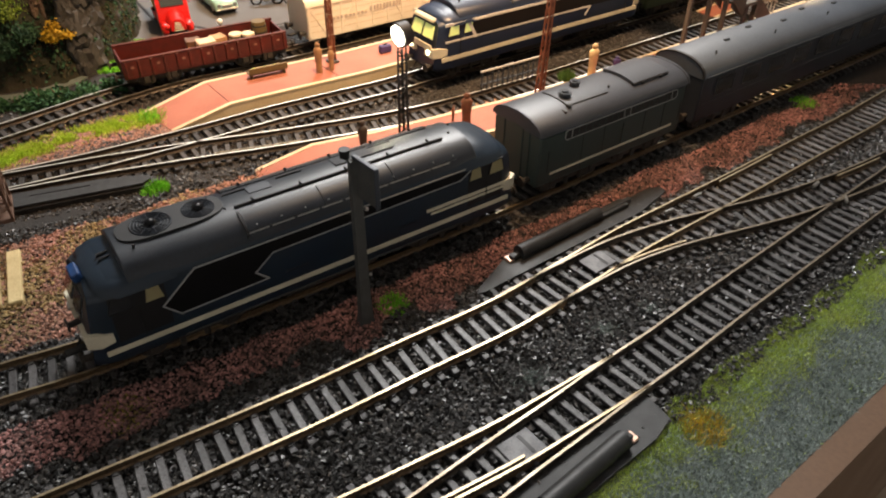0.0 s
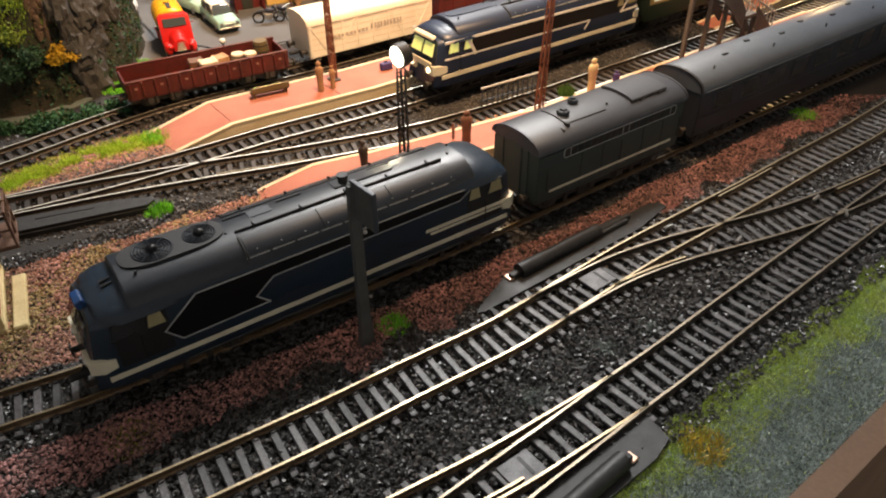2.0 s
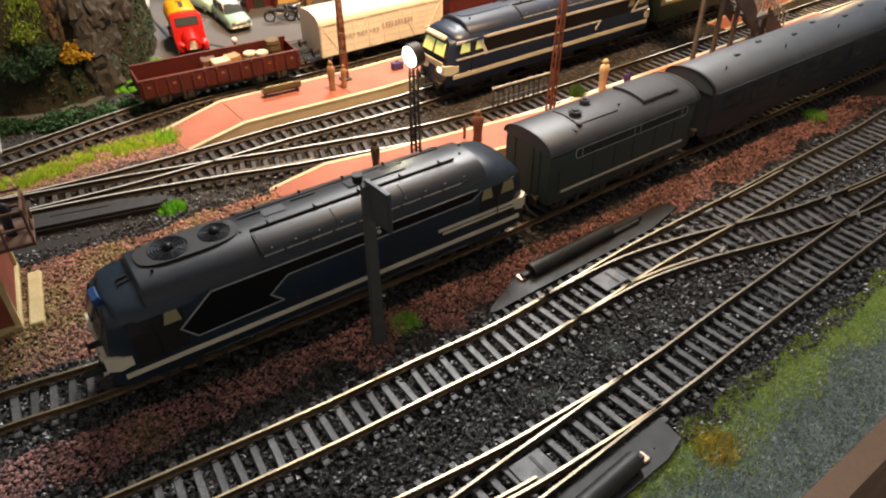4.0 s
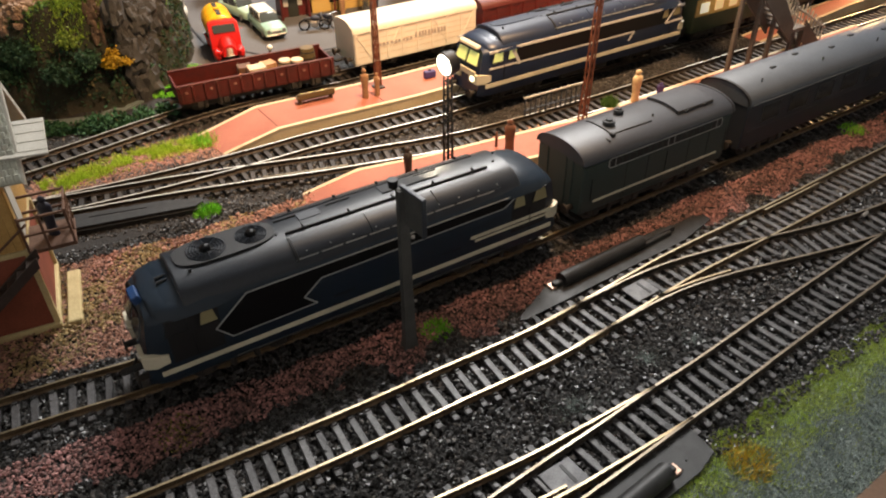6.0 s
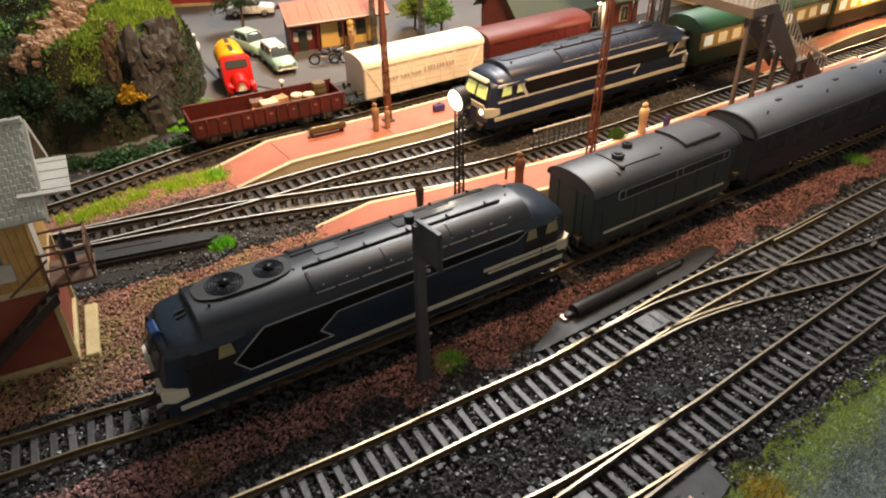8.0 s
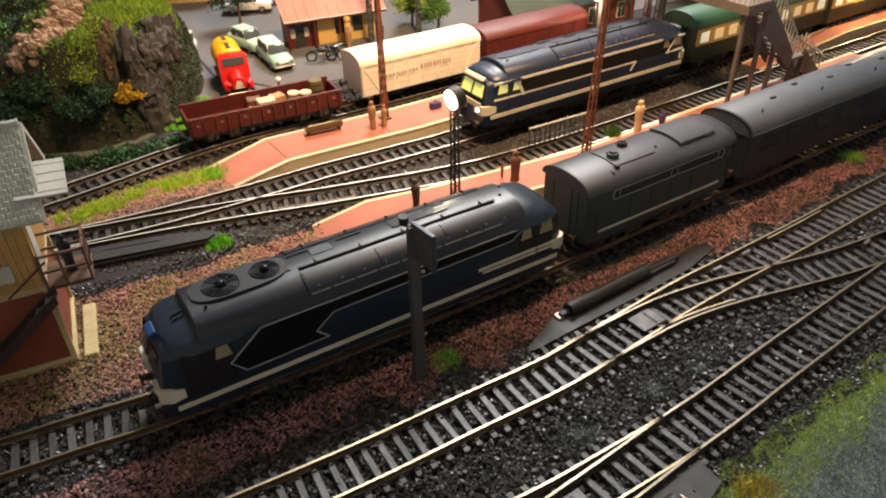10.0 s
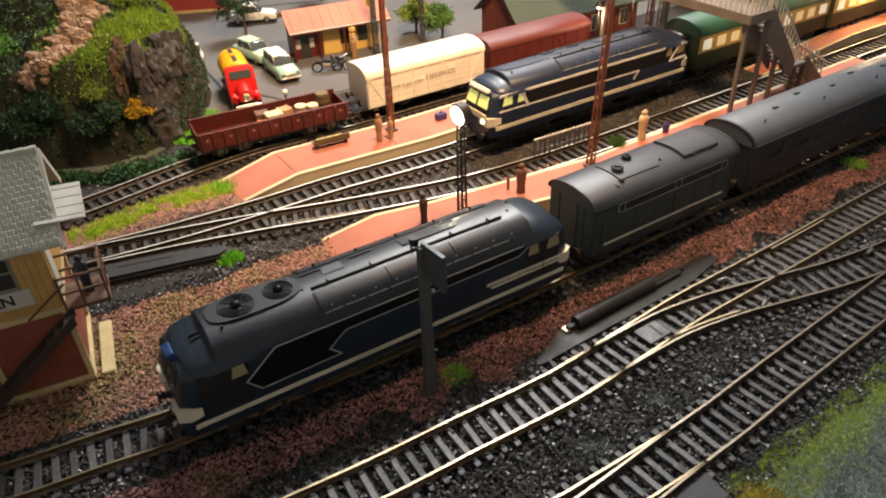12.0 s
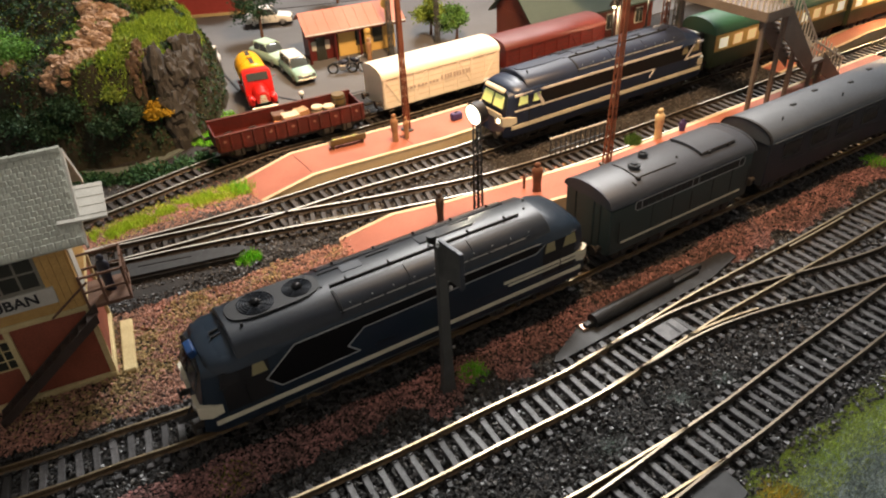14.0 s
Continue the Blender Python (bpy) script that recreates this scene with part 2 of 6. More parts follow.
def curve_points(ctrl, step=3.0):
    """Catmull-Rom through control points, resampled evenly: arrays of places and directions."""
    c = [np.array(p, float) for p in ctrl]
    c = [2 * c[0] - c[1]] + c + [2 * c[-1] - c[-2]]
    out = []
    for i in range(1, len(c) - 2):
        for t in np.linspace(0, 1, 24, endpoint=False):
            out.append(0.5 * (2 * c[i] + (c[i + 1] - c[i - 1]) * t + (2 * c[i - 1] - 5 * c[i] + 4 * c[i + 1] - c[i + 2]) * t * t
                              + (3 * c[i] - c[i - 1] - 3 * c[i + 1] + c[i + 2]) * t ** 3))
    out = np.array(out)
    out = np.vstack([out, c[-2]])
    seg = np.r_[0, np.cumsum(np.linalg.norm(np.diff(out, axis=0), axis=1))]
    n = max(2, int(round(seg[-1] / step)))
    s = np.linspace(0, seg[-1], n + 1)
    p = np.stack([np.interp(s, seg, out[:, k]) for k in range(2)], 1)
    d = np.gradient(p, axis=0)
    d /= np.linalg.norm(d, axis=1)[:, None]
    return p, d


# ---- plan of the tracks ----
TRAIN = [(-330, 84), (-270, 108), (-183, 148), (-148, 166.5), (-118, 182.5), (-50, 226.5), (20, 275), (110, 341), (290, 472), (560, 668)]
FRONT = [(-210, 58), (-150, 91), (-107, 117), (-47, 153.5), (-11, 177.5), (26, 202), (57, 227.5), (86, 251.5), (117, 274.5), (153, 301), (193, 331.5), (239, 366), (277, 397), (560, 625)]
CROSSOVER = [(30, 205.6), (52, 222.6), (78, 241), (105.5, 255), (134.5, 266.5), (165, 279), (196, 295), (228, 314), (262, 336.5), (300, 364)]
EDGE = [(-80, 50), (12.4, 127.5), (44.4, 153.5), (67.4, 172.5), (84.6, 186), (111.6, 208.5), (143.6, 234.5), (180.6, 264.5), (231.6, 305.5), (330, 387), (560, 580)]
EDGE_BRANCH = [(67.4, 172.5), (51, 161), (38, 152), (18.6, 139), (-24, 114), (-90, 76)]
LOOP = [(-320, 230), (-260, 266), (-230, 283), (-194, 302.5), (-167, 318), (-127, 344), (-97, 365), (-67, 383), (-31, 405), (-10, 420), (133, 523), (320, 658), (560, 830)]
LOOP_BRANCH = [(-230, 283), (-201, 295.5), (-167, 309.7), (-125, 325), (-93, 335.5), (-59, 348), (-26, 361), (8, 378), (60, 411), (140, 468), (300, 583), (560, 770)]
GOODS = [(-330, 250), (-285, 296), (-236, 343), (-195, 387), (-165, 414), (-135, 434), (-96, 458), (-20, 512), (100, 598), (400, 810)]


# ---- large structure ----
rng = np.random.default_rng(5)
FRONT_DIR = Vector((0.788, 0.616))


# unseen room shell, kept pale to bounce fill light onto the layout
def room():
    bm = box((200, 900, 1500), (4200, 4800, 80))
    part("ceiling", bm, mat("ceiling_paint", (0.82, 0.81, 0.79), (0.78, 0.77, 0.75), 0.8, big=300, small=5))
    for n, c, sz in (("wall_north", (200, 3340, 200), (4360, 80, 2600)), ("wall_south", (200, -1540, 200), (4360, 80, 2600)),
                     ("wall_east", (2340, 900, 200), (80, 4800, 2600)), ("wall_west", (-1940, 900, 200), (80, 4800, 2600))):
        tagged(part(n, box(c, sz), M_ROOMWALL), kind="structure", label="plain off-white painted room wall", category="wall")
    tagged(part("floor", box((200, 900, -1060), (4200, 4800, 80)), M_ROOMFLOOR), kind="structure", label="light wooden room floor", category="floor")
    tagged(bpy.data.objects["ceiling"], kind="structure", label="plain pale room ceiling", category="ceiling")


M_ROOMWALL = mat("room_wall_paint", (0.78, 0.77, 0.76), (0.74, 0.73, 0.72), 0.85, big=300, small=4)
M_ROOMFLOOR = mat("room_floor_wood", (0.36, 0.28, 0.20), (0.30, 0.23, 0.16), 0.5, big=200, small=5)
room()


def edge_point(s, off=0.0):
    """A point of the layout's front edge; off: millimetres behind it."""
    return (101.1 + 0.788 * s - 0.616 * off, 126.2 + 0.616 * s + 0.788 * off)


def ground():
    poly = [edge_point(-620), edge_point(1150), (760, 1250), (-700, 1250), (-700, -40)]
    tagged(part("ground", prism(poly, -14, 0), M_SOIL), kind="structure", label="dark ballast bed of the layout board", category="ground")
    a, b = edge_point(-620, 0.0), edge_point(1150, 0.0)
    c, d = edge_point(1150, -9.0), edge_point(-620, -9.0)
    tagged(part("fascia", prism([a, b, c, d], -120, 0.6), M_FASCIA), kind="structure", label="brown wooden board along the layout edge", category="edge board")
    leg = mat("dark_leg_wood", (0.12, 0.08, 0.05))
    table = thing("layout_table", 0, 600, -1020, 0, "dark wooden trestle carrying the layout board", "table", kind="structure")
    for x, y in ((-600, 60), (-600, 600), (650, 560), (650, 20 + 500)):
        part("leg", box((x, y, 503), (60, 60, 1005)), leg, table)


ground()


def scatter(name, pts, sizes, material, label, category, flat=0.75, parent=None, z=0.0, lift=0.15):
    """Many small irregular stones in one mesh."""
    n = len(pts)
    base = np.array([(1, 0, 0), (-1, 0, 0), (0, 1, 0), (0, -1, 0), (0, 0, 1), (0, 0, -1)], float)
    faces = np.array([(0, 2, 4), (2, 1, 4), (1, 3, 4), (3, 0, 4), (2, 0, 5), (1, 2, 5), (3, 1, 5), (0, 3, 5)])
    v = base[None] * rng.uniform(0.55, 1.25, (n, 6, 1)) + rng.normal(0, 0.16, (n, 6, 3))
    ang = rng.uniform(0, 2 * np.pi, (n, 3))
    for k, (i, j) in enumerate(((0, 1), (1, 2), (0, 2))):
        ca, sa = np.cos(ang[:, k])[:, None], np.sin(ang[:, k])[:, None]
        vi, vj = v[:, :, i].copy(), v[:, :, j].copy()
        v[:, :, i], v[:, :, j] = ca * vi - sa * vj, sa * vi + ca * vj
    v *= np.asarray(sizes)[:, None, None] * 0.5
    v[:, :, 2] *= flat
    v[:, :, :2] += np.asarray(pts)[:, None, :2]
    zz = np.asarray(pts)[:, 2] if np.asarray(pts).shape[1] > 2 else np.full(n, z)
    v[:, :, 2] += zz[:, None] + np.asarray(sizes)[:, None] * lift
    f = (faces[None] + 6 * np.arange(n)[:, None, None]).reshape(-1, 3)
    me = bpy.data.meshes.new(name)
    me.from_pydata((v.reshape(-1, 3) * MM).tolist(), [], f.tolist())
    me.materials.append(material)
    ob = new(name, me)
    ob.parent = parent
    return tagged(ob, label, category, kind="stuff")


def smooth_noise(p, size, seed):
    return np.array([noise.noise((x / size, y / size, seed)) for x, y in p])


def across_train(p):
    """Millimetres from the train's track, positive on its far side."""
    q, d = curve_points(TRAIN, 6.0)
    k = np.argmin(((p[:, None, :] - q[None]) ** 2).sum(2), 1)
    r = p - q[k]
    return d[k, 0] * r[:, 1] - d[k, 1] * r[:, 0]


def behind_edge(p):
    return (p[:, 0] - 102) * -0.616 + (p[:, 1] - 125) * 0.788


def near_curve(p, ctrl):
    q, d = curve_points(ctrl, 5.0)
    return np.sqrt(((p[:, None, :] - q[None]) ** 2).sum(2).min(1))


def ballast():
    p = np.stack([rng.uniform(-260, 330, 235000), rng.uniform(40, 420, 235000)], 1)
    e = behind_edge(p)
    p = p[e > 24]
    u = across_train(p)
    keep = (u < 100) & ((p[:, 0] < 0) | (u < 20)) & ~((p[:, 1] > 300) & (p[:, 0] < 0) & (u > 100))
    p, u = p[keep], u[keep]
    e = behind_edge(p)
    n1 = smooth_noise(p, 22.0, 1.0) + 0.6 * smooth_noise(p, 7.0, 4.0)
    # near red gravel starts 20 mm out; black bed inside also paints train shadow
    red = ((u < -20 + 3 * n1) & (u > -40 + 9 * n1)) | ((u > 18 + 3 * n1) & (u < 91 + 4 * n1) & (p[:, 0] < 40))
    edge_gap = e > 35 + 3 * n1
    sel = rng.uniform(size=len(p))
    heap = np.maximum(0.0, 0.7 + 0.9 * smooth_noise(p, 13.0, 31.0) + 0.5 * rng.normal(size=len(p)))
    black = ~red & edge_gap
    grey = black & (sel < 0.25)
    black &= ~grey
    scatter("black_ballast", np.c_[p[black], heap[black]], 0.9 + 1.7 * rng.uniform(size=black.sum()) ** 2, M_BLACK_STONE, "glossy coal-black ballast between the tracks", "ballast")
    scatter("grey_ballast", np.c_[p[grey], heap[grey]], 0.8 + 1.5 * rng.uniform(size=grey.sum()) ** 2, M_GREY_STONE, "grey-brown ballast grains among the black", "ballast")
    extra = np.stack([rng.uniform(-220, 250, 150000), rng.uniform(120, 400, 150000)], 1)
    ue = across_train(extra)
    n2 = smooth_noise(extra, 22.0, 1.0) + 0.6 * smooth_noise(extra, 7.0, 4.0)
    ok = ((ue < -20 + 3 * n2) & (ue > -40 + 9 * n2)) | ((ue > 18 + 3 * n2) & (ue < 91 + 4 * n2) & (extra[:, 0] < 40))
    ok &= (ue > 0) | (rng.uniform(size=len(ue)) < 0.7)
    gravel = np.r_[np.c_[p[red], heap[red]], np.c_[extra[ok], np.full(ok.sum(), 0.5)]]
    tan = (across_train(gravel[:, :2]) > 0) & (smooth_noise(gravel[:, :2], 30.0, 17.0) + 0.5 * smooth_noise(gravel[:, :2], 9.0, 18.0) + rng.normal(0, 0.25, len(gravel)) > 0.2)
    nearside = across_train(gravel[:, :2]) < 0
    for sel, m, lab in ((~tan & ~nearside, M_RED_STONE, "reddish brown gravel beside the train"), (nearside, M_MAROON_STONE, "dusky maroon gravel between train and front track"), (tan, M_TAN_STONE, "tan and olive gravel beside the train")):
        scatter("red_ballast", gravel[sel], 0.7 + 1.3 * rng.uniform(size=sel.sum()) ** 2, m, lab, "gravel")
    q = np.stack([rng.uniform(-330, 420, 110000), rng.uniform(260, 640, 110000)], 1)
    uq = across_train(q)
    near = np.minimum(np.minimum(near_curve(q, LOOP), near_curve(q, LOOP_BRANCH)), near_curve(q, GOODS))
    ok = (uq > 74) & (near < 32)
    q = q[ok]
    sel = rng.uniform(size=len(q)) < 0.45
    scatter("black_ballast", q[~sel], rng.uniform(1.0, 2.1, (~sel).sum()), M_BLACK_STONE, "dark ballast under the station tracks", "ballast")
    scatter("brown_ballast", q[sel], rng.uniform(1.0, 2.1, sel.sum()), M_GREY_STONE, "brown ballast under the station tracks", "ballast")


ballast()


def rail_mesh(name, p, d, off, material, side=None):
    prof = [(-0.9, 2.3), (0.9, 2.3), (0.35, 2.9), (0.35, 4.0), (0.46, 4.25), (0.46, 5.0), (-0.46, 5.0), (-0.46, 4.25), (-0.35, 4.0), (-0.35, 2.9)]
    rings = []
    for (x, y), (dx, dy) in zip(p, d):
        rings.append([(x - dy * (off + a), y + dx * (off + a), z) for a, z in prof])
    bm = loft(rings)
    ob_me = mesh_of(name, bm, material, 20)
    ob_me.materials.append(side or M_RUST)
    zs = [(f.index, f.center.z) for f in ob_me.polygons]
    for i, z in zs:
        ob_me.polygons[i].material_index = 0 if z > 0.00495 else 1
    return ob_me


def sleeper_mesh(material, width):
    bm = box((0, 0, 1.4), (27.0, width, 2.0), 0.3)
    for sx in (-8.6, 8.6):
        for o in (-1.7, 1.7):
            box((sx + o, 0, 2.6), (1.2, 1.5, 0.7), 0.0, bm=bm)
    return mesh_of("sleeper", bm, material, 25)


SLEEPER = sleeper_mesh(M_SLEEPER, 2.7)
STATION_SLEEPER = sleeper_mesh(M_DARKSLEEPER, 2.6)


def track(name, ctrl, label, group="tracks", skip=None, share=None, station=False, dull=False):
    """Two rails on sleepers along a curve. skip: no sleepers nearer than 17 mm to that curve; share: sleepers widened to carry that branch."""
    p, d = curve_points(ctrl, 3.1)
    t = thing(name, 0, 0, 0, 0, label, "railway track", group)
    for off in (-8.65, 8.65):
        o = new("rail", rail_mesh("rail", p, d, off, M_STATIONRAIL if station else M_DULLRAIL if dull else M_RAIL, M_DARKRUST if station or dull else M_RUST))
        o.parent = t
    other = curve_points(skip, 3.0)[0] if skip else None
    branch = curve_points(share, 3.0)[0] if share else None
    for i in range(1, len(p) - 1, 2):
        x, y = p[i]
        if not -300 < x < 330:
            continue
        if other is not None and np.sqrt(((other - p[i]) ** 2).sum(1).min()) < 17.0:
            continue
        ext, sgn = 0.0, 1.0
        if branch is not None:
            dv = branch - p[i]
            j = (dv ** 2).sum(1).argmin()
            dist = float(np.sqrt((dv[j] ** 2).sum()))
            if dist < 17.0 and j > 1:
                ext = dist
                sgn = 1.0 if d[i][0] * dv[j][1] - d[i][1] * dv[j][0] > 0 else -1.0
        a = math.degrees(math.atan2(d[i][1], d[i][0]))
        jig = rng.normal(0, 1.0)
        m = pose((x - d[i][1] * sgn * ext / 2) * MM, (y + d[i][0] * sgn * ext / 2) * MM, 0, 0, 0, a + 90 + jig) @ Matrix.Diagonal((1 + ext / 27.0, 1, 1, 1))
        piece("sleeper", STATION_SLEEPER if station else SLEEPER, t, m)
    return t


track("railway_track", TRAIN, "rusty-sided railway track carrying the dark train")
track("railway_track", FRONT, "bright worn rails on grey sleepers with a turnout", share=CROSSOVER)
track("railway_track", CROSSOVER, "diverging track crossing between two lines", skip=FRONT, dull=True)
track("railway_track", EDGE, "weathered track along the grassy edge", share=EDGE_BRANCH, dull=True)
track("railway_track", EDGE_BRANCH, "diverging track of the turnout near the edge", skip=EDGE)
track("railway_track", LOOP, "station track beside the red platform", share=LOOP_BRANCH, station=True)
track("railway_track", LOOP_BRANCH, "station track between two platforms", skip=LOOP, station=True)
track("railway_track", GOODS, "goods track with red and white wagons", station=True)


# ---- platforms ----
def platform(label, near, far, height, ramp):
    """Edges as lists of places of equal length; the first ramp places slope up from the ground."""
    t = thing("platform", 0, 0, 0, 0, label, "platform", kind="structure")
    hs = [0.6 + (height - 0.6) * min(1.0, i / ramp) for i in range(len(near))]

    def slab(o0, o1, dz0, dz1, name, m):
        rings = []
        for (x0, y0), (x1, y1), h in zip(near, far, hs):
            w = math.hypot(x1 - x0, y1 - y0)
            ux, uy = (x1 - x0) / w, (y1 - y0) / w
            a, b = (o0 if o0 >= 0 else w + o0), (o1 if o1 > 0 else w + o1)
            rings.append([(x0 + ux * a, y0 + uy * a, h + dz0 if dz0 > -50 else -0.5), (x0 + ux * b, y0 + uy * b, h + dz0 if dz0 > -50 else -0.5),
                          (x0 + ux * b, y0 + uy * b, h + dz1), (x0 + ux * a, y0 + uy * a, h + dz1)])
        part(name, loft(rings), m, t)

    slab(0.3, -0.3, -99, -0.9, "side_wall", M_STONE)
    slab(-0.1 + 0.1, 2.4, -0.9, 0.25, "edge_stone", M_STONE)
    slab(-2.4, 0.0, -0.9, 0.25, "edge_stone", M_STONE)
    slab(2.4, -2.4, -0.9, 0.0, "paving", M_SALMON)
    return t


platform("long red-paved platform with cream stone edges", [(-147, 352), (-118, 368.6), (-102, 379), (-42, 416), (124, 537), (420, 750)],
         [(-172, 374), (-141, 398.3), (-124, 409), (-65, 446), (100, 565), (396, 779)], 9.0, 1)
platform("narrow red-paved platform between train and station tracks", [(-78, 272), (-46, 292), (-12, 315), (24, 335), (79, 362), (300, 522)],
         [(-94, 312), (-66, 322), (-35, 336), (3, 357), (58, 387), (279, 551)], 10.0, 1)


# ---- railway vehicles ----
def bogie(parent, x, z=0.0, wheelbase=26.0, axles=2, name="bogie"):
    f = part(name, box((x, 0, z + 6.0), (wheelbase + 12, 20, 3.0), 0.6), M_FRAME, parent)
    for sy in (-1, 1):
        bm = box((x, sy * 12.0, z + 6.2), (wheelbase + 10, 1.6, 3.4), 0.5)
        for k in range(axles):
            ax = x - wheelbase / 2 + wheelbase * k / (axles - 1)
            box((ax, sy * 13.0, z + 5.4), (4.2, 1.6, 4.4), 0.6, bm=bm)
        for k in (-1, 1):
            rod((x + k * 4.5, sy * 13, z + 3.4), (x + k * 4.5, sy * 13, z + 8), 1.2, seg=8, bm=bm)
        part("side_frame", bm, M_FRAME, f)
    for k in range(axles):
        ax = x - wheelbase / 2 + wheelbase * k / (axles - 1)
        for sy in (-1, 1):
            bm = rod((ax, sy * 8.0, z + 5.4), (ax, sy * 10.0, z + 5.4), 5.4, seg=20)
            rod((ax, sy * 7.2, z + 5.4), (ax, sy * 8.0, z + 5.4), 6.1, seg=20, bm=bm)
            part("wheel", bm, M_FRAME, f)
    return f


def buffers(parent, x, sgn, z=12.5, m=None):
    for sy in (-10, 10):
        bm = rod((x, sy, z), (x + sgn * 4.0, sy, z), 1.4, 1.1, 10)
        rod((x + sgn * 4.0, sy, z), (x + sgn * 4.8, sy, z), 2.6, 2.5, 14, bm)
        part("buffer", bm, m or M_FRAME, parent)
    part("coupling", box((x + sgn * 4, 0, 7), (9, 3, 1.6), 0.4), M_BLACK, parent)


def body_ring(x, w, z0, zs, zt, n=9, lean=0.0):
    """A cross-section: skirt z0, shoulder zs, roof top zt, half-width w. lean pushes the top back."""
    pts = [(w - 0.8, z0), (w, z0 + 2), (w, zs)]
    for k in range(1, n):
        a = math.pi / 2 * k / n
        pts.append((w * math.cos(a) ** 0.8, zs + (zt - zs) * math.sin(a)))
    pts.append((0.0, zt))
    full = pts + [(-y, z) for y, z in pts[-2::-1]]
    return [(x + lean * max(0.0, (z - 24.0)) / 24.0, y, z) for y, z in full]


def locomotive(label, x, y, rz, body_m, roof_m, second):
    """Diesel locomotive, front towards -x, 178 mm over the ends; z is 0 at the rail top."""
    L = 89.0
    t = thing("diesel_locomotive", x, y, 5.0, rz, label, "locomotive", "diesel locomotives")
    W = 16.6
    cab = 41.0
    rings = []
    for sx in (-1, 1):
        seq = [(L - 0.6, 12.5, 0.0, cab - 5, 33), (L, 13.4, 0.0, cab - 3.5, 33.5), (L - 3.5, 15.6, 0.0, cab - 1.0, 34), (L - 9, W, 0.0, cab + 0.5, 34.5), (L - 20, W, 0.0, 42.6, 35.4)]
        part_rings = [body_ring(sx * xx, w, 8.5, zs, zt, lean=-sx * (9.0 if xx > L - 4 else (5.0 if xx > L - 10 else 0.0))) for xx, w, _, zt, zs in seq]
        rings = part_rings if sx < 0 else rings + part_rings[::-1]
    body = part("body", loft(rings), body_m, t, smooth=40)
    # raised main roof between the cabs
    rr = []
    for xx, dz, w in ((-L + 17.0, 0.0, 15.2), (-L + 17.6, 0.6, 15.6), (-30, 0.9, 15.8), (40, 0.9, 15.8), (L - 22.5, 0.6, 15.6), (L - 22.0, 0.0, 15.2)):
        ring = []
        for k in range(15):
            a = math.pi * k / 14
            ring.append((xx, (w + 0.6) * (1 if math.cos(a) >= 0 else -1) * abs(math.cos(a)) ** 0.8, 35.0 + (9.4 + dz) * math.sin(a) ** 0.9))
        rr.append(ring)
    roof = part("roof", loft(rr), roof_m, t, "weathered grey-black roof", smooth=40)
    # fan deck with two fans near the front cab
    deck = []
    for k in range(36):
        a = 2 * math.pi * k / 36
        deck.append((-L + 37.5 + 18.0 * math.copysign(abs(math.cos(a)) ** 0.6, math.cos(a)), 1.2 + 7.6 * math.copysign(abs(math.sin(a)) ** 0.7, math.sin(a))))
    if second:
        deck = [(x, y * 0.55) for x, y in deck]
    fd = part("fan_deck", prism(deck, 43.4, 45.4 if second else 45.6), roof_m if second else M_BLACK, t)
    for fx, r in (() if second else ((-L + 31.0, 6.6), (-L + 47.3, 5.4))):
        bm = bmesh.new()
        for q in (1.0, 0.84, 0.68, 0.52):
            for k in range(24):
                a0, a1 = 2 * math.pi * k / 24, 2 * math.pi * (k + 1) / 24
                rod((fx + r * q * math.cos(a0), 1.2 + r * q * math.sin(a0), 45.7), (fx + r * q * math.cos(a1), 1.2 + r * q * math.sin(a1), 45.7), 0.35, seg=5, bm=bm)
        part("fan_ring", bm, M_ROOF, fd)
        bm = bmesh.new()
        for k in range(8):
            a0 = math.pi * k / 4
            rod((fx, 1.2, 45.9), (fx + r * math.cos(a0), 1.2 + r * math.sin(a0), 45.7), 0.3, seg=4, bm=bm)
        part("fan_grille", bm, M_ROOF, fd)
        part("fan_hub", ball((fx, 1.2, 46.2), 2.0, sq=(1, 1, 0.75)), M_BLACK_GLOSS, fd)
    # roof side bars and panels

    def shell(x0, x1, a0, a1, sy, lift):
        rows = []
        for xx in (x0, x1):
            row = []
            for q in range(7):
                a = radians(a0 + (a1 - a0) * q / 6)
                row.append((xx, sy * (16.35 * math.cos(a) ** 0.8 + lift), 35.0 + 10.3 * math.sin(a) ** 0.9 + lift))
            for q in range(6, -1, -1):
                a = radians(a0 + (a1 - a0) * q / 6)
                row.append((xx, sy * (16.35 * math.cos(a) ** 0.8 - 0.5), 35.0 + 10.3 * math.sin(a) ** 0.9 - 0.5))
            rows.append(row)
        return loft(rows)

    for sy in (-1, 1):
        by, bz, tilt = (-4.8, 45.4, 8) if sy < 0 else (8.6, 44.4, -22)
        part("roof_bar", box((13.0, by, bz), (88, 1.1, 1.2), 0.3, rx=tilt), M_BLACK, roof)
        for k in range(5):
            part("bracket", box((-24 + k * 18.5, by + 0.4, bz + 0.6), (0.7, 1.6, 1.5), 0.1, rx=tilt), M_BLACK, roof)
        for k in range(3):
            part("roof_panel", shell(-30.5 + k * 29.4, -1.5 + k * 29.4, 29, 69, sy, 0.35), roof_m, roof)
        part("panel_joint", shell(-31.4, -30.7, 20, 70, sy, 0.45), M_BLACK, roof)
        for k in range(9):
            part("lining", shell(-31.5 + k * 9.6, -23.2 + k * 9.6, 25.4, 27.6, sy, 0.28), M_LINE, roof)
        for k in range(10):
            part("rivet", ball((-27 + k * 9.2, sy * 13.9, 41.9), 0.35, sub=1), M_LINE, roof)
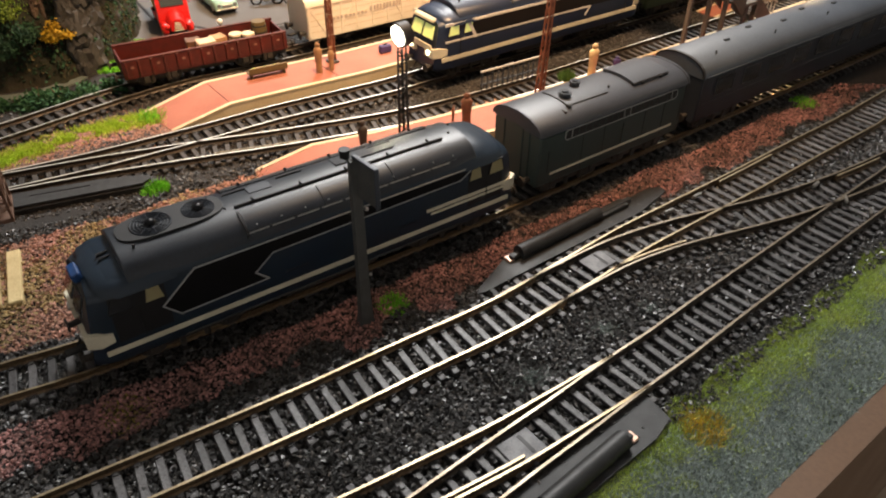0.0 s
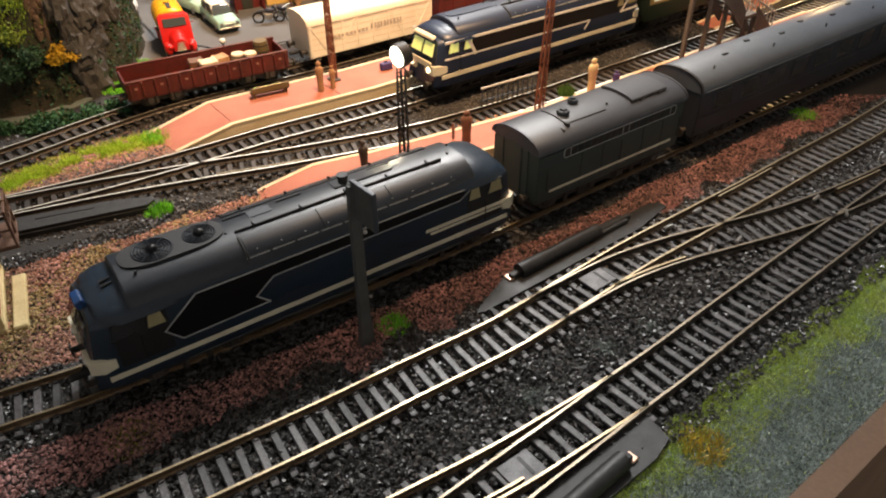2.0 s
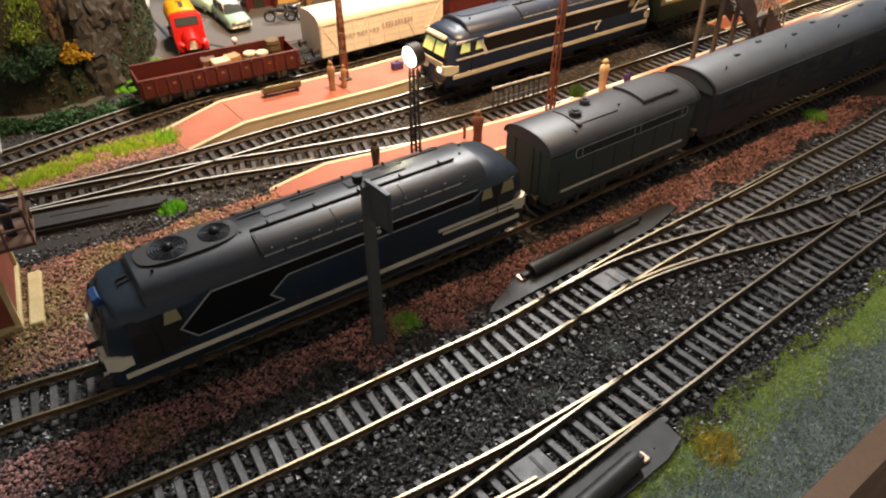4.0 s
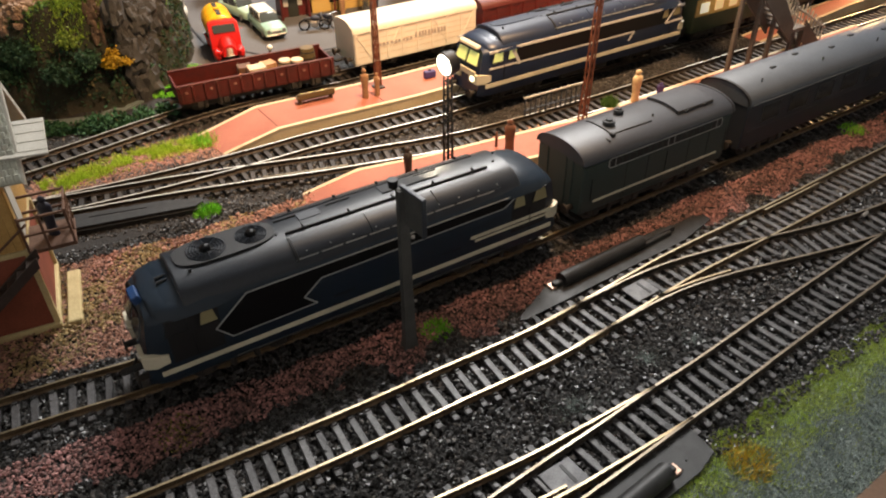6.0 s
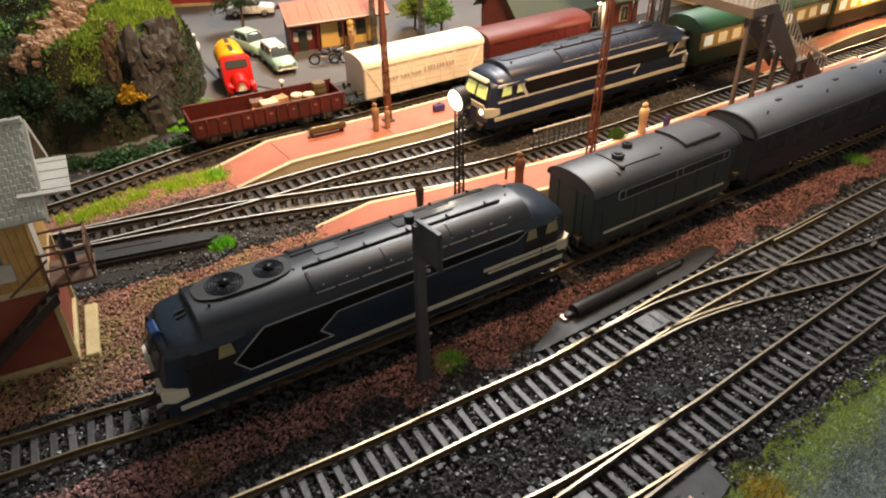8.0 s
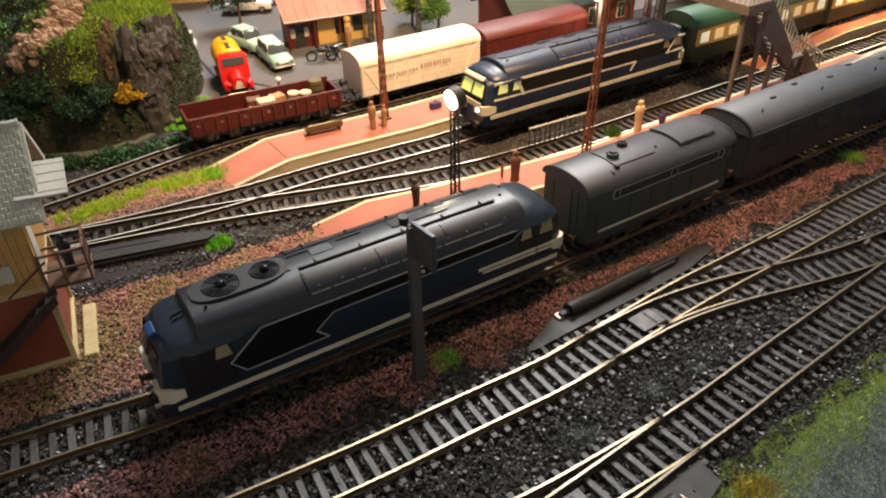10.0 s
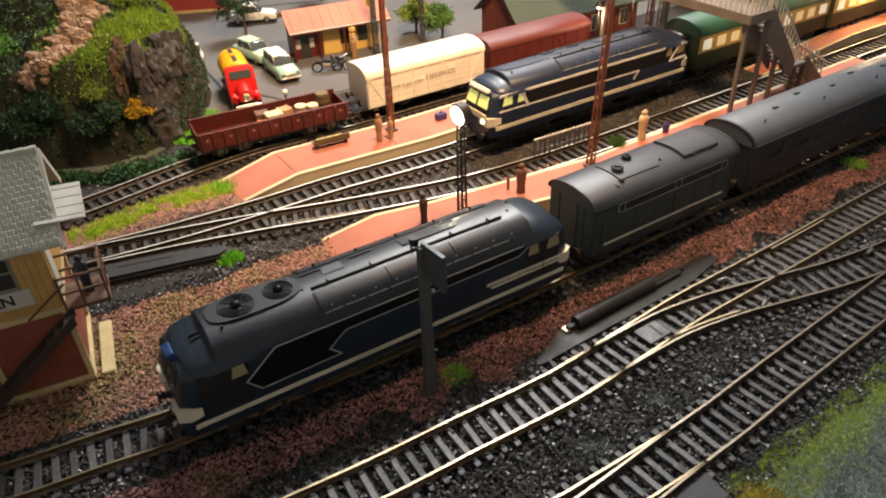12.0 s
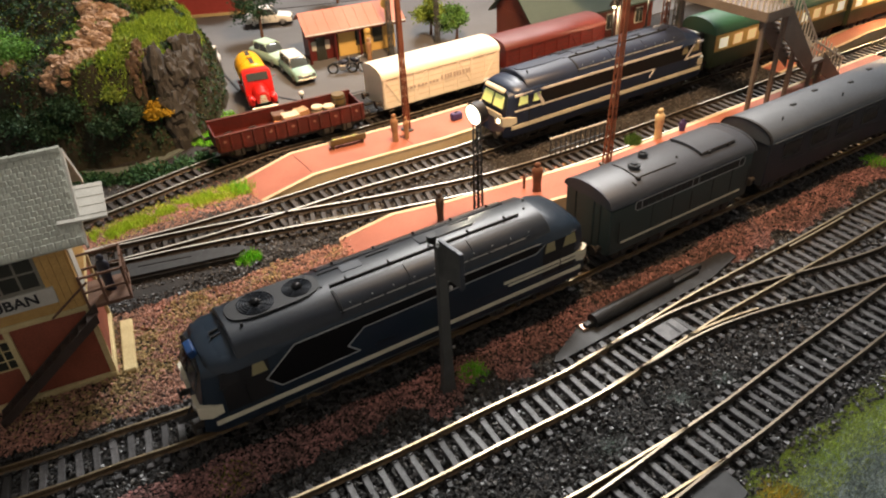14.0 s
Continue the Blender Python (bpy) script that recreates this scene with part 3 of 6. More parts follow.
    part("roof_hatch", box((-19, 2.6, 45.3), (9, 5, 0.5), 0.2), M_VANROOF if second is False else roof_m, roof, "grey roof hatch")
    part("roof_hatch", box((24, 3.2, 45.3), (26, 7, 0.4), 0.2, rx=-6), roof_m, roof)
    for vx, vy in ((-27, 4.6), (-6, 4.8), (33, 5.2)):
        part("vent_slot", box((vx, vy, 45.3), (10, 0.6, 0.5), rx=-8), M_BLACK, roof)
    for vx, vy in ((-34, -3.5), (-37, 6), (-66, -7), (62, -2), (66, 4)):
        part("roof_bolt", rod((vx, vy, 43.5), (vx, vy, 45.6), 0.6, 0.5, 8), M_BLACK, roof)
    # sides
    for sy in (-1, 1):
        y0, y1 = sy * 16.4, sy * 16.85
        f = sy * 16.95
        part("lower_stripe", strip([(-L + 5, 15.2 if second else 14.0), (L - 6, 15.2 if second else 14.0)], 2.6 if second else 2.0, y0, y1), M_CREAM, body, "cream stripe along the skirt")
        if second:
            part("upper_stripe", strip([(-L + 7, 35.7), (L - 6, 35.0)], 1.5, y0, y1 + sy * 0.1), M_PALELINE, body, "white upper stripe")
            part("black_band", plate([(-L + 30, 25.8), (L - 18, 25.0), (L - 16, 34.2), (-L + 25, 34.8)], y0, y1 - sy * 0.1), M_BLACK_GLOSS, body)
            part("lining", strip([(-L + 7, 25.6), (L - 52, 24.9), (L - 56, 19.8)], 1.1, y0, y1), M_PALELINE, body)
            part("cab_stripe", strip([(-L + 23.5, 35), (-L + 29, 25.4)], 2.0, y0, y1 + sy * 0.15), M_PALELINE, body)
            part("cab_stripe", strip([(L - 14, 35), (L - 22, 25.0), (L - 6, 25.4)], 1.3, y0, y1 + sy * 0.15), M_PALELINE, body)
        else:
            poly = [(-L + 25, 24.8), (-L + 30, 19.2), (-L + 62, 19.8), (-L + 57.5, 24.2), (-L + 65, 30.2), (L - 31, 31.0), (L - 24, 35.4), (-L + 37.5, 35.4)]
            part("black_panel", plate(poly, y0, y1 - sy * 0.1), M_BLACK_GLOSS, body, "gloss black side panel")
            part("lining", strip(poly + poly[:1], 0.55, y0, y1), M_LINE, body, "thin grey lining")
            part("cab_stripe", strip([(L - 47, 22.2), (L - 5, 22.2)], 1.5, y0, y1), M_CREAM, body)
            part("cab_stripe", strip([(L - 45, 20.2), (L - 5, 20.2)], 1.1, y0, y1), M_CREAM, body)
            for k, (a, b) in enumerate(((-20, -12), (28, 36))):
                part("lettering", strip([(a, 19.5), (b, 19.5)], 1.0, y0, y1), M_ROOF, body)
        for sx in (-1, 1):
            if not second:
                part("cab_panel", plate([(sx * (L - 9.2), 17.0), (sx * (L - 27), 17.0), (sx * (L - 27), 35.2), (sx * (L - 9.2), 35.2)], y0, y1 - sy * 0.2), M_BLACK, body, "black cab side")
            for a, b, c, m, lab in ((L - 8.5, L - 16.5, 1.6, M_PANE2 if sx < 0 else M_PANE, "cab side window"), (L - 20.0, L - 26.5, 1.2, M_PANE, "pale cab door window")):
                m = M_CABGLOW if second and sx < 0 else m
                part("cab_window", plate([(sx * a, 28.8), (sx * b, 28.8), (sx * (b + (c if m == M_PANE else 0)), 35.0), (sx * (a - c), 35.0)], y0, y1), m, body, lab)
                part("window_frame", strip([(sx * a, 28.8), (sx * b, 28.8), (sx * (b + (c if m == M_PANE else 0)), 35.0), (sx * (a - c), 35.0), (sx * a, 28.8)], 0.35, y0, y1 + sy * 0.1), M_BLACK, body)
            gx = sx * (L - 17.5)
            part("handrail", rod((gx, f, 16.5), (gx, f, 27), 0.22, seg=6), M_BLACK, body)
        if not second:
            part("skirt_line", strip([(-L + 30, 9.6), (L - 30, 9.6)], 0.4, y0, y1), M_GREYPOST, body)
    # ends
    for sx in (-1, 1):
        ex = sx * L
        # roof brow that overhangs the cab windows
        brow = []
        for xx, w, zt in ((L + 0.2 - 6.5, 12.6, 39.2), (L - 8.0, 15.6, 40.4), (L - 13, 17.3, 41.4), (L - 25, 17.5, 42.2), (L - 32, 16.7, 42.4)):
            row = []
            for k in range(11):
                a = math.pi * k / 10
                row.append((sx * xx, w * math.cos(a), 34.6 + (zt - 34.6) * math.sin(a) ** 0.8))
            brow.append(row)
        part("cab_roof", loft(brow), body_m, body, "dark blue cab roof brow", smooth=50)
        bm = bmesh.new()
        for sy in (-1, 1):
            plate([(sy * 1.2, 0), (sy * 10.8, 0), (sy * 9.8, 7.5), (sy * 1.2, 7.5)], -0.4, 0.4, bm)
        bmesh.ops.transform(bm, matrix=Matrix.Translation((ex - sx * 0.9, 0, 27.0)) @ Euler((0, 0, radians(90))).to_matrix().to_4x4() @ Euler((radians(-sx * 20), 0, 0)).to_matrix().to_4x4(), verts=bm.verts)
        part("windscreen", bm, M_CABGLOW if second and sx < 0 else M_GLASS, body, "raked windscreen")
        if second:
            part("nose_cap", box((ex - sx * 3.6, 0, 37.4), (3.4, 20, 2.0), 0.8, ry=sx * 30), M_CREAM, body, "white band over the windscreen")
            part("nose_panel", box((ex + sx * 0.2, 0, 22.0), (1.0, 23, 4.0), 0.4), M_CREAM, body)
        for sy in (-1, 1):
            bm = loft([[(sx * (L - 8), sy * 16.8, 18.0), (sx * (L - 8), sy * 16.8, 21.5), (sx * (L - 8), sy * 16.0, 21.5), (sx * (L - 8), sy * 16.0, 18.0)],
                       [(sx * (L - 3.5), sy * 16.3, 16.8), (sx * (L - 3.5), sy * 16.3, 22.4), (sx * (L - 3.5), sy * 14, 22.4), (sx * (L - 3.5), sy * 14, 16.8)],
                       [(sx * (L + 0.5), sy * 13.6, 16.2), (sx * (L + 0.5), sy * 13.6, 22.0), (sx * (L - 1), sy * 12.6, 22.0), (sx * (L - 1), sy * 12.6, 16.2)],
                       [(sx * (L + 0.6), sy * 5, 16.2), (sx * (L + 0.6), sy * 5, 21.0), (sx * (L - 1), sy * 5, 21.0), (sx * (L - 1), sy * 5, 16.2)]])
            part("headlight_panel", bm, M_CREAM, body, "cream panel round the headlights")
            lamp = part("headlight", rod((ex + sx * 0.4, sy * 9.0, 19.0), (ex + sx * 1.2, sy * 9.0, 19.0), 1.5, 1.5, 14), M_HEADLIGHT if second and sx < 0 else M_STEEL, body)
        buffers(t, ex - sx * 1.0, sx, 10.5)
        part("brake_hose", rod((ex, 4, 9.5), (ex + sx * 3, 4.6, 4.5), 0.5, seg=6), M_BLACK, t)
    if not second:
        part("number_box", box((-L + 4.5, -1.0, 38.2), (3.0, 7.5, 3.4), 0.4, ry=-18), M_BRIGHTBLUE, body, "bright blue box over the windscreen")
        part("horn", rod((-L + 12, -3.5, 41.6), (-L + 15.5, -3.5, 42.2), 0.7, 0.35), M_BLACK, body)
        part("horn", rod((-L + 12, -1.0, 41.8), (-L + 15.5, -1.0, 42.4), 0.7, 0.35), M_BLACK, body)
    fr = part("underframe", box((0, 0, 8.4), (2 * L - 12, 25, 3.0), 0.4), M_FRAME, t)
    part("fuel_tank", box((0, 0, 5.6), (42, 24, 6.0), 1.2), M_FRAME, t)
    for sx in (-1, 1):
        bogie(t, sx * 56.0, 0.0, 28.0)
    return t


# tint stands in for light from the bright platform seen through the cab
M_PANE = glass("pale_cab_glass", (0.30, 0.26, 0.14), 0.2, 0.95)
M_PANE2 = glass("dark_cab_glass", (0.02, 0.02, 0.022), 0.12, 1.0)
M_HEADLIGHT = glow("headlight_lamp", (1.0, 0.86, 0.55), 6.0)
M_ROOF2 = mat("blue_black_roof", (0.012, 0.021, 0.050), (0.013, 0.016, 0.026), 0.46, big=60, small=0.5, bump=0.04)
M_CABGLOW = glow("lit_cab_glass", (0.66, 0.76, 0.28), 0.26)
M_BLUE2 = mat("mid_blue_paint", (0.012, 0.022, 0.055), (0.014, 0.024, 0.05), 0.35, big=30, small=0.35, bump=0.04)
locomotive("dark blue and black diesel locomotive with cream stripes", -48.6, 226.7, 35.0, M_BLUE, M_ROOF, False)
locomotive("blue diesel locomotive with white lining at the platform", 60.0, 468.5, 35.8, M_BLUE2, M_ROOF2, True)


def coach(name, label, category, x, y, rz, half, side_m, roof_m, z_roof, w, detail, eave=33.6):
    """Bogie vehicle: body with a domed roof, on two bogies."""
    t = thing(name, x, y, 5.0, rz, label, category, "carriages")
    rings = [body_ring(xx, ww, 9.0, 33.5, 34.5) for xx, ww in ((-half, w - 0.7), (-half + 0.8, w), (half - 0.8, w), (half, w - 0.7))]
    body = part("body", loft(rings), side_m, t)
    rr = []
    for xx, k in ((-half - 0.4, 0.96), (-half + 0.6, 1.0), (half - 0.6, 1.0), (half + 0.4, 0.96)):
        rr.append([(xx, (w + 0.4) * k * math.cos(math.pi * j / 18), eave + (z_roof - eave) * k * math.sin(math.pi * j / 18) ** 0.8) for j in range(19)])
    roof = part("roof", loft(rr), roof_m, t, smooth=30)
    detail(t, body, roof)
    for sx in (-1, 1):
        bogie(t, sx * (half - 26), 0.0, 26.0)
        buffers(t, sx * half, sx, 11.5)
        if name != "baggage_van":
            part("gangway", box((sx * (half + 1.2), 0, 21.5), (2.4, 12, 23), 0.6), M_BLACK, t)
    part("underframe", box((0, 0, 8.2), (2 * half - 6, 22, 2.6), 0.4), M_FRAME, t)
    for k in range(3):
        part("equipment_box", box((-18 + k * 17, -8.5, 5.2), (11, 5, 4.5), 0.5), M_FRAME, t)
    return t


def roof_arc(xs, w, base, top, lift, a0=0.0, a1=180.0, thick=0.6, n=16):
    """A curved sheet lying on a domed roof between two angles."""
    rows = []
    for xx in xs:
        angles = [radians(a0 + (a1 - a0) * j / n) for j in range(n + 1)]
        upper = [(xx, (w + lift) * math.cos(a), base + (top - base + lift) * max(0.0, math.sin(a)) ** 0.8) for a in angles]
        lower = [(xx, (w - thick) * math.cos(a), base + (top - base - thick) * max(0.0, math.sin(a)) ** 0.8) for a in angles]
        rows.append(upper + lower[::-1])
    return loft(rows)


def van_detail(t, body, roof):
    for sy in (-1, 1):
        y0, y1 = sy * 15.6, sy * 16.15
        part("lower_stripe", strip([(-41, 14.6), (42, 14.6)], 1.1, y0, y1), M_CREAM, body, "cream stripe along the skirt")
        poly = [(-34, 30.4), (-33, 29.4), (41, 29.4), (42, 30.4), (42, 33.2), (41, 34.0), (-33, 34.0), (-34, 33.2)]
        part("window_band", plate(poly, y0, y1 - sy * 0.15), M_BLACK, body)
        part("lining", strip(poly + poly[:1], 0.4, y0, y1), M_LINE, body)
        for k in range(17):
            xx = -30 + k * 4.25
            part("window_bar", plate([(xx - 0.2, 29.8), (xx + 0.2, 29.8), (xx + 0.2, 33.6), (xx - 0.2, 33.6)], y0, y1), M_LINE if k in (0, 8, 9, 16) else M_VAN, body)
        for xx in (-44, 4, 46):
            part("handrail", rod((xx, sy * 16.6, 16), (xx, sy * 16.6, 27), 0.22, seg=6), M_BLACK, body)
        for xx in (-22, 20):
            part("door_joint", strip([(xx, 12), (xx, 29)], 0.3, y0, sy * 15.95), M_BLACK, body)
            part("door_joint", strip([(xx + 14, 12), (xx + 14, 29)], 0.3, y0, sy * 15.95), M_BLACK, body)
    for sx in (-1, 1):
        part("end_door", box((sx * 49.0, 0, 23), (0.9, 9, 25), 0.3), M_VAN, body)
        for sy in (-1, 1):
            part("end_rib", box((sx * 49.1, sy * 8.5, 22.5), (0.7, 0.9, 26), 0.2), M_VAN, body)
        part("roof_rim", roof_arc((sx * 49.4 - 0.5, sx * 49.4 + 0.5), 16.2, 34.6, 42.0, 0.25, 2, 178), M_VANROOF, roof)
    hatch = part("roof_hatch", roof_arc((14.2, 39.0), 16.2, 34.6, 42.0, 1.5, 55, 125), M_VANROOF, roof, "curved raised roof hatch")
    part("hatch_edge", roof_arc((14.0, 39.2), 16.2, 34.6, 42.0, 1.1, 125, 128), M_BLACK, hatch)
    for sx in (20, 33):
        part("hatch_catch", box((sx, -10.4, 41.2), (1.2, 1.6, 1.2), 0.2), M_BLACK, hatch)
    for xx, yy, r in ((-22, -1.0, 3.1), (-10, 5, 2.6)):
        bm = rod((xx, yy, 41.2), (xx, yy, 43.2), r, r * 0.82, 18)
        rod((xx, yy, 43.2), (xx, yy, 44.0), r * 1.02, r * 0.92, 18, bm)
        rod((xx, yy, 44.0), (xx, yy, 44.8), r * 0.62, r * 0.5, 14, bm)
        part("roof_vent", bm, M_ROOF, roof)
    part("pipe", rod((-27, -8.2, 41.2), (-2, -8.6, 41.2), 0.4, seg=6), M_BLACK, roof)
    part("pipe", roof_arc((-27.4, -26.8), 16.2, 34.6, 42.0, 0.5, 60, 120, n=10), M_BLACK, roof)
    part("filler", box((-27, -9.0, 41.2), (2.2, 2.6, 2.4), 0.4), M_BLACK, roof)
    part("filler", box((-31, -10.4, 40.4), (1.2, 3.2, 1.2), 0.3), M_BLACK, roof)
    part("roof_bolt", rod((2, -5.6, 41.4), (2, -5.6, 42.6), 0.5, seg=8), M_BLACK, roof)


def coach_detail(t, body, roof):
    for sy in (-1, 1):
        y0, y1 = sy * 15.6, sy * 16.1
        for k in range(11):
            xx = -118 + k * 23.6
            part("window", plate([(xx - 7.5, 22), (xx + 7.5, 22), (xx + 7.5, 31.5), (xx - 7.5, 31.5)], y0, y1), M_PANE2, body)
            part("window_frame", strip([(xx - 7.5, 22), (xx + 7.5, 22), (xx + 7.5, 31.5), (xx - 7.5, 31.5), (xx - 7.5, 22)], 0.5, y0, y1 + sy * 0.1), M_COACHFRAME, body)
        part("rain_strip", strip([(-135, 34.0), (135, 34.0)], 0.5, y0, y1 + sy * 0.6), M_COACHROOF, body)
        part("waist_line", strip([(-135, 19.0), (135, 19.0)], 0.4, y0, y1), M_COACHFRAME, body)
    for k in range(9):
        part("roof_vent", box((-104 + k * 26, -2.0 + 5 * (k % 2), 42.9), (4.2, 2.2, 1.1), 0.45), M_ROOF, roof)
    for xx in (-122, -70, -18, 34, 86):
        part("roof_pin", rod((xx, -9, 40), (xx, -9, 43.4), 0.5, 0.4, 6), M_BLACK, roof)
    for sx in (-1, 1):
        part("roof_rim", roof_arc((sx * 138 - 0.8, sx * 138 + 0.8), 16.2, 33.6, 42.8, 0.25, 2, 178), M_BLACK, roof)


M_COACHFRAME = mat("dull_window_frame_paint", (0.04, 0.04, 0.042), (0.03, 0.03, 0.032), 0.5, big=10, small=0.5, bump=0.05)
M_COACHROOF = mat("pale_weathered_roof", (0.072, 0.088, 0.112), (0.046, 0.058, 0.076), 0.46, big=35, small=0.6, bump=0.12)
VAN_C = (43.6 + 0.809 * 38, 294 + 0.588 * 38)
COACH_C = (43.6 + 0.809 * 238, 294 + 0.588 * 238)
coach("baggage_van", "dark green baggage van with a dull grey roof", "railway van", VAN_C[0], VAN_C[1], 36.0, 49.0, M_VAN, M_VANROOF, 42.0, 15.8, van_detail, 34.6)
coach("passenger_coach", "long black-blue passenger coach with a grey domed roof", "coach", COACH_C[0], COACH_C[1], 36.0, 138.0, M_COACH, M_COACHROOF, 42.8, 15.8, coach_detail)


def goods_van(label, x, y, rz, wall_m, roof_m, zside, ztop, half, white):
    t = thing("goods_van", x, y, 5.0, rz, label, "goods wagon", "goods wagons")
    w = 15.0
    body = part("body", box((0, 0, (6.0 + zside) / 2), (2 * half, 2 * w, zside - 6.0), 0.3), wall_m, t)
    rr = [[(xx, (w + 0.6) * k * math.cos(math.pi * j / 16), zside - 0.3 + (ztop - zside) * k * math.sin(math.pi * j / 16) ** 0.75) for j in range(17)]
          for xx, k in ((-half - 0.6, 0.97), (-half, 1.0), (half, 1.0), (half + 0.6, 0.97))]
    part("roof", loft(rr), roof_m, t)
    for sy in (-1, 1):
        y0, y1 = sy * (w - 0.2), sy * (w + 0.55)
        for k in range(9):
            xx = -half + 1.2 + k * (2 * half - 2.4) / 8
            part("post", plate([(xx - 0.6, 8), (xx + 0.6, 8), (xx + 0.6, zside), (xx - 0.6, zside)], y0, y1), wall_m, body)
        for a, b in ((-half + 2, -half + 13), (half - 2, half - 13), (-14, -24), (14, 24)):
            part("brace", strip([(a, zside - 1), (b, 9)], 1.0, y0, y1 - sy * 0.1), wall_m, body)
        for k in range(5):
            z = 11 + k * (zside - 13) / 4
            part("plank_joint", strip([(-half + 1, z), (half - 1, z)], 0.25, y0, sy * (w + 0.12)), M_STONE if white else M_BLACK, body)
        if white:
            for a, b, z, h in ((-34, -3, 17.6, 1.8), (-2, 24, 19.0, 3.4)):
                n = 10
                for k in range(n):
                    xa = a + (b - a) * k / n
                    wl = (b - a) / n * (0.62 if k % 3 else 0.4)
                    part("lettering", plate([(xa, z - h / 2), (xa + wl, z - h / 2), (xa + wl, z + h / 2), (xa, z + h / 2)], y0, y1 + sy * 0.08), M_LETTER, body)
            part("data_panel", plate([(-half + 14, 9), (-half + 18, 9), (-half + 18, 12), (-half + 14, 12)], y0, y1), M_BLACK, body)
        part("step", box((-half + 5, sy * (w + 1), 5), (4, 2, 0.5)), M_FRAME, t)
    part("underframe", box((0, 0, 6.6), (2 * half - 2, 22, 2.0), 0.3), M_FRAME, t)
    for sx in (-1, 1):
        bogie(t, sx * (half - 24), 0.0, 14.0, name="axle_unit")
        buffers(t, sx * half, sx, 9.5)
    return t


M_LETTER = mat("faded_lettering_paint", (0.34, 0.29, 0.25), (0.46, 0.40, 0.33), 0.6, big=5, small=0.6, bump=0.0)
M_REDROOF = mat("dull_red_roof", (0.11, 0.020, 0.016), (0.08, 0.015, 0.012), 0.55, big=25, small=0.6, bump=0.05)
g = Vector((0.819, 0.574))
goods_van("white refrigerated goods van with faded grey lettering", -86 + g.x * 48 - 8.6, 459 + g.y * 48 + 12.3, 35.0, M_WHITE, M_WHITE, 28.0, 35.0, 49.0, True)
goods_van("dark red goods van with a paler red roof", -86 + g.x * 152 - 8.6, 459 + g.y * 152 + 12.3, 35.0, M_DARKRED, M_REDROOF, 26.0, 32.5, 49.0, False)


M_WAGONMARK = mat("worn_wagon_marking", (0.30, 0.15, 0.12), (0.16, 0.06, 0.05), 0.6, big=2, small=0.5, bump=0.0)


def low_wagon():
    t = thing("open_wagon", -141 - 7.1, 416 + 12.1, 5.0, 30.5, "oxide red open wagon loaded with crates and barrels", "goods wagon", "goods wagons")
    h, w = 50.0, 14.0
    body = part("floor", box((0, 0, 8.5), (2 * h, 2 * w, 2.0), 0.3), M_REDWAGON, t)
    for sy in (-1, 1):
        s = part("side_wall", box((0, sy * (w - 0.5), 14.0), (2 * h, 1.2, 9.5), 0.2), M_REDWAGON, t)
        for k in range(14):
            part("stanchion", box((-h + 2 + k * (2 * h - 4) / 13, sy * (w + 0.5), 13.6), (1.3, 1.0, 9.5), 0.2), M_REDWAGON, s)
        for k in range(13):
            if k % 2 == 0:
                part("lettering", box((-h + 5.6 + k * (2 * h - 4) / 13, sy * (w + 0.2), 14.5), (1.8, 0.4, 1.3)), M_WAGONMARK, s)
        part("top_rail", box((0, sy * (w - 0.4), 18.9), (2 * h, 1.8, 1.0), 0.2), M_REDWAGON, s)
        part("sole_bar", box((0, sy * (w - 2.5), 6.5), (2 * h - 2, 1.4, 3.0), 0.2), M_FRAME, t)
    for sx in (-1, 1):
        part("end_wall", box((sx * (h - 0.6), 0, 13.2), (1.2, 2 * w - 2, 8.5), 0.2), M_REDWAGON, t)
        bogie(t, sx * 30, 0.0, 16.0)
        buffers(t, sx * h, sx, 9.0)
    return t


low_wagon()


def crate(x, y, z, rz, sx, sy, sz, m, label):
    t = thing("crate", x, y, z, rz, label, "crate", "wagon load")
    part("box_body", box((0, 0, sz / 2), (sx, sy, sz), 0.25), m, t)
    for k in (-1, 1):
        part("batten", box((k * sx * 0.36, 0, sz / 2), (sx * 0.12, sy + 0.6, sz + 0.5), 0.1), m, t)
    return t


M_KRAFT = mat("tan_cardboard", (0.42, 0.24, 0.12), (0.34, 0.19, 0.09), 0.7, big=8, small=0.6, bump=0.1)
M_PALEBOX = mat("pale_card", (0.58, 0.47, 0.33), (0.48, 0.38, 0.26), 0.7, big=8, small=0.6, bump=0.1)
M_ORANGE = mat("orange_paint", (0.62, 0.20, 0.03), (0.5, 0.15, 0.02), 0.5, big=8, small=0.6, bump=0.1)
M_OLIVE = mat("olive_drum_paint", (0.13, 0.09, 0.035), (0.08, 0.06, 0.025), 0.5, big=8, small=0.6, bump=0.1)
wx, wy = Vector((0.862, 0.508)), Vector((-0.508, 0.862))


def on_wagon(a, b):
    return (-148.1 + wx.x * a + wy.x * b, 428.1 + wx.y * a + wy.y * b)


for a, b, sx, sy, sz, m, lab in ((-4, 5, 9, 8, 8, M_BROWN, "brown wooden crate on the red wagon"), (2, -3, 11, 9, 9, M_PALEBOX, "pale crate on the red wagon"),
                                 (-6, -6, 8, 6, 6, M_ORANGE, "orange crate on the red wagon"), (11, 3, 9, 8, 8, M_KRAFT, "tan crate on the red wagon")):
    px, py = on_wagon(a, b)
    crate(px, py, 14.5, 30 + a, sx, sy, sz, m, lab)


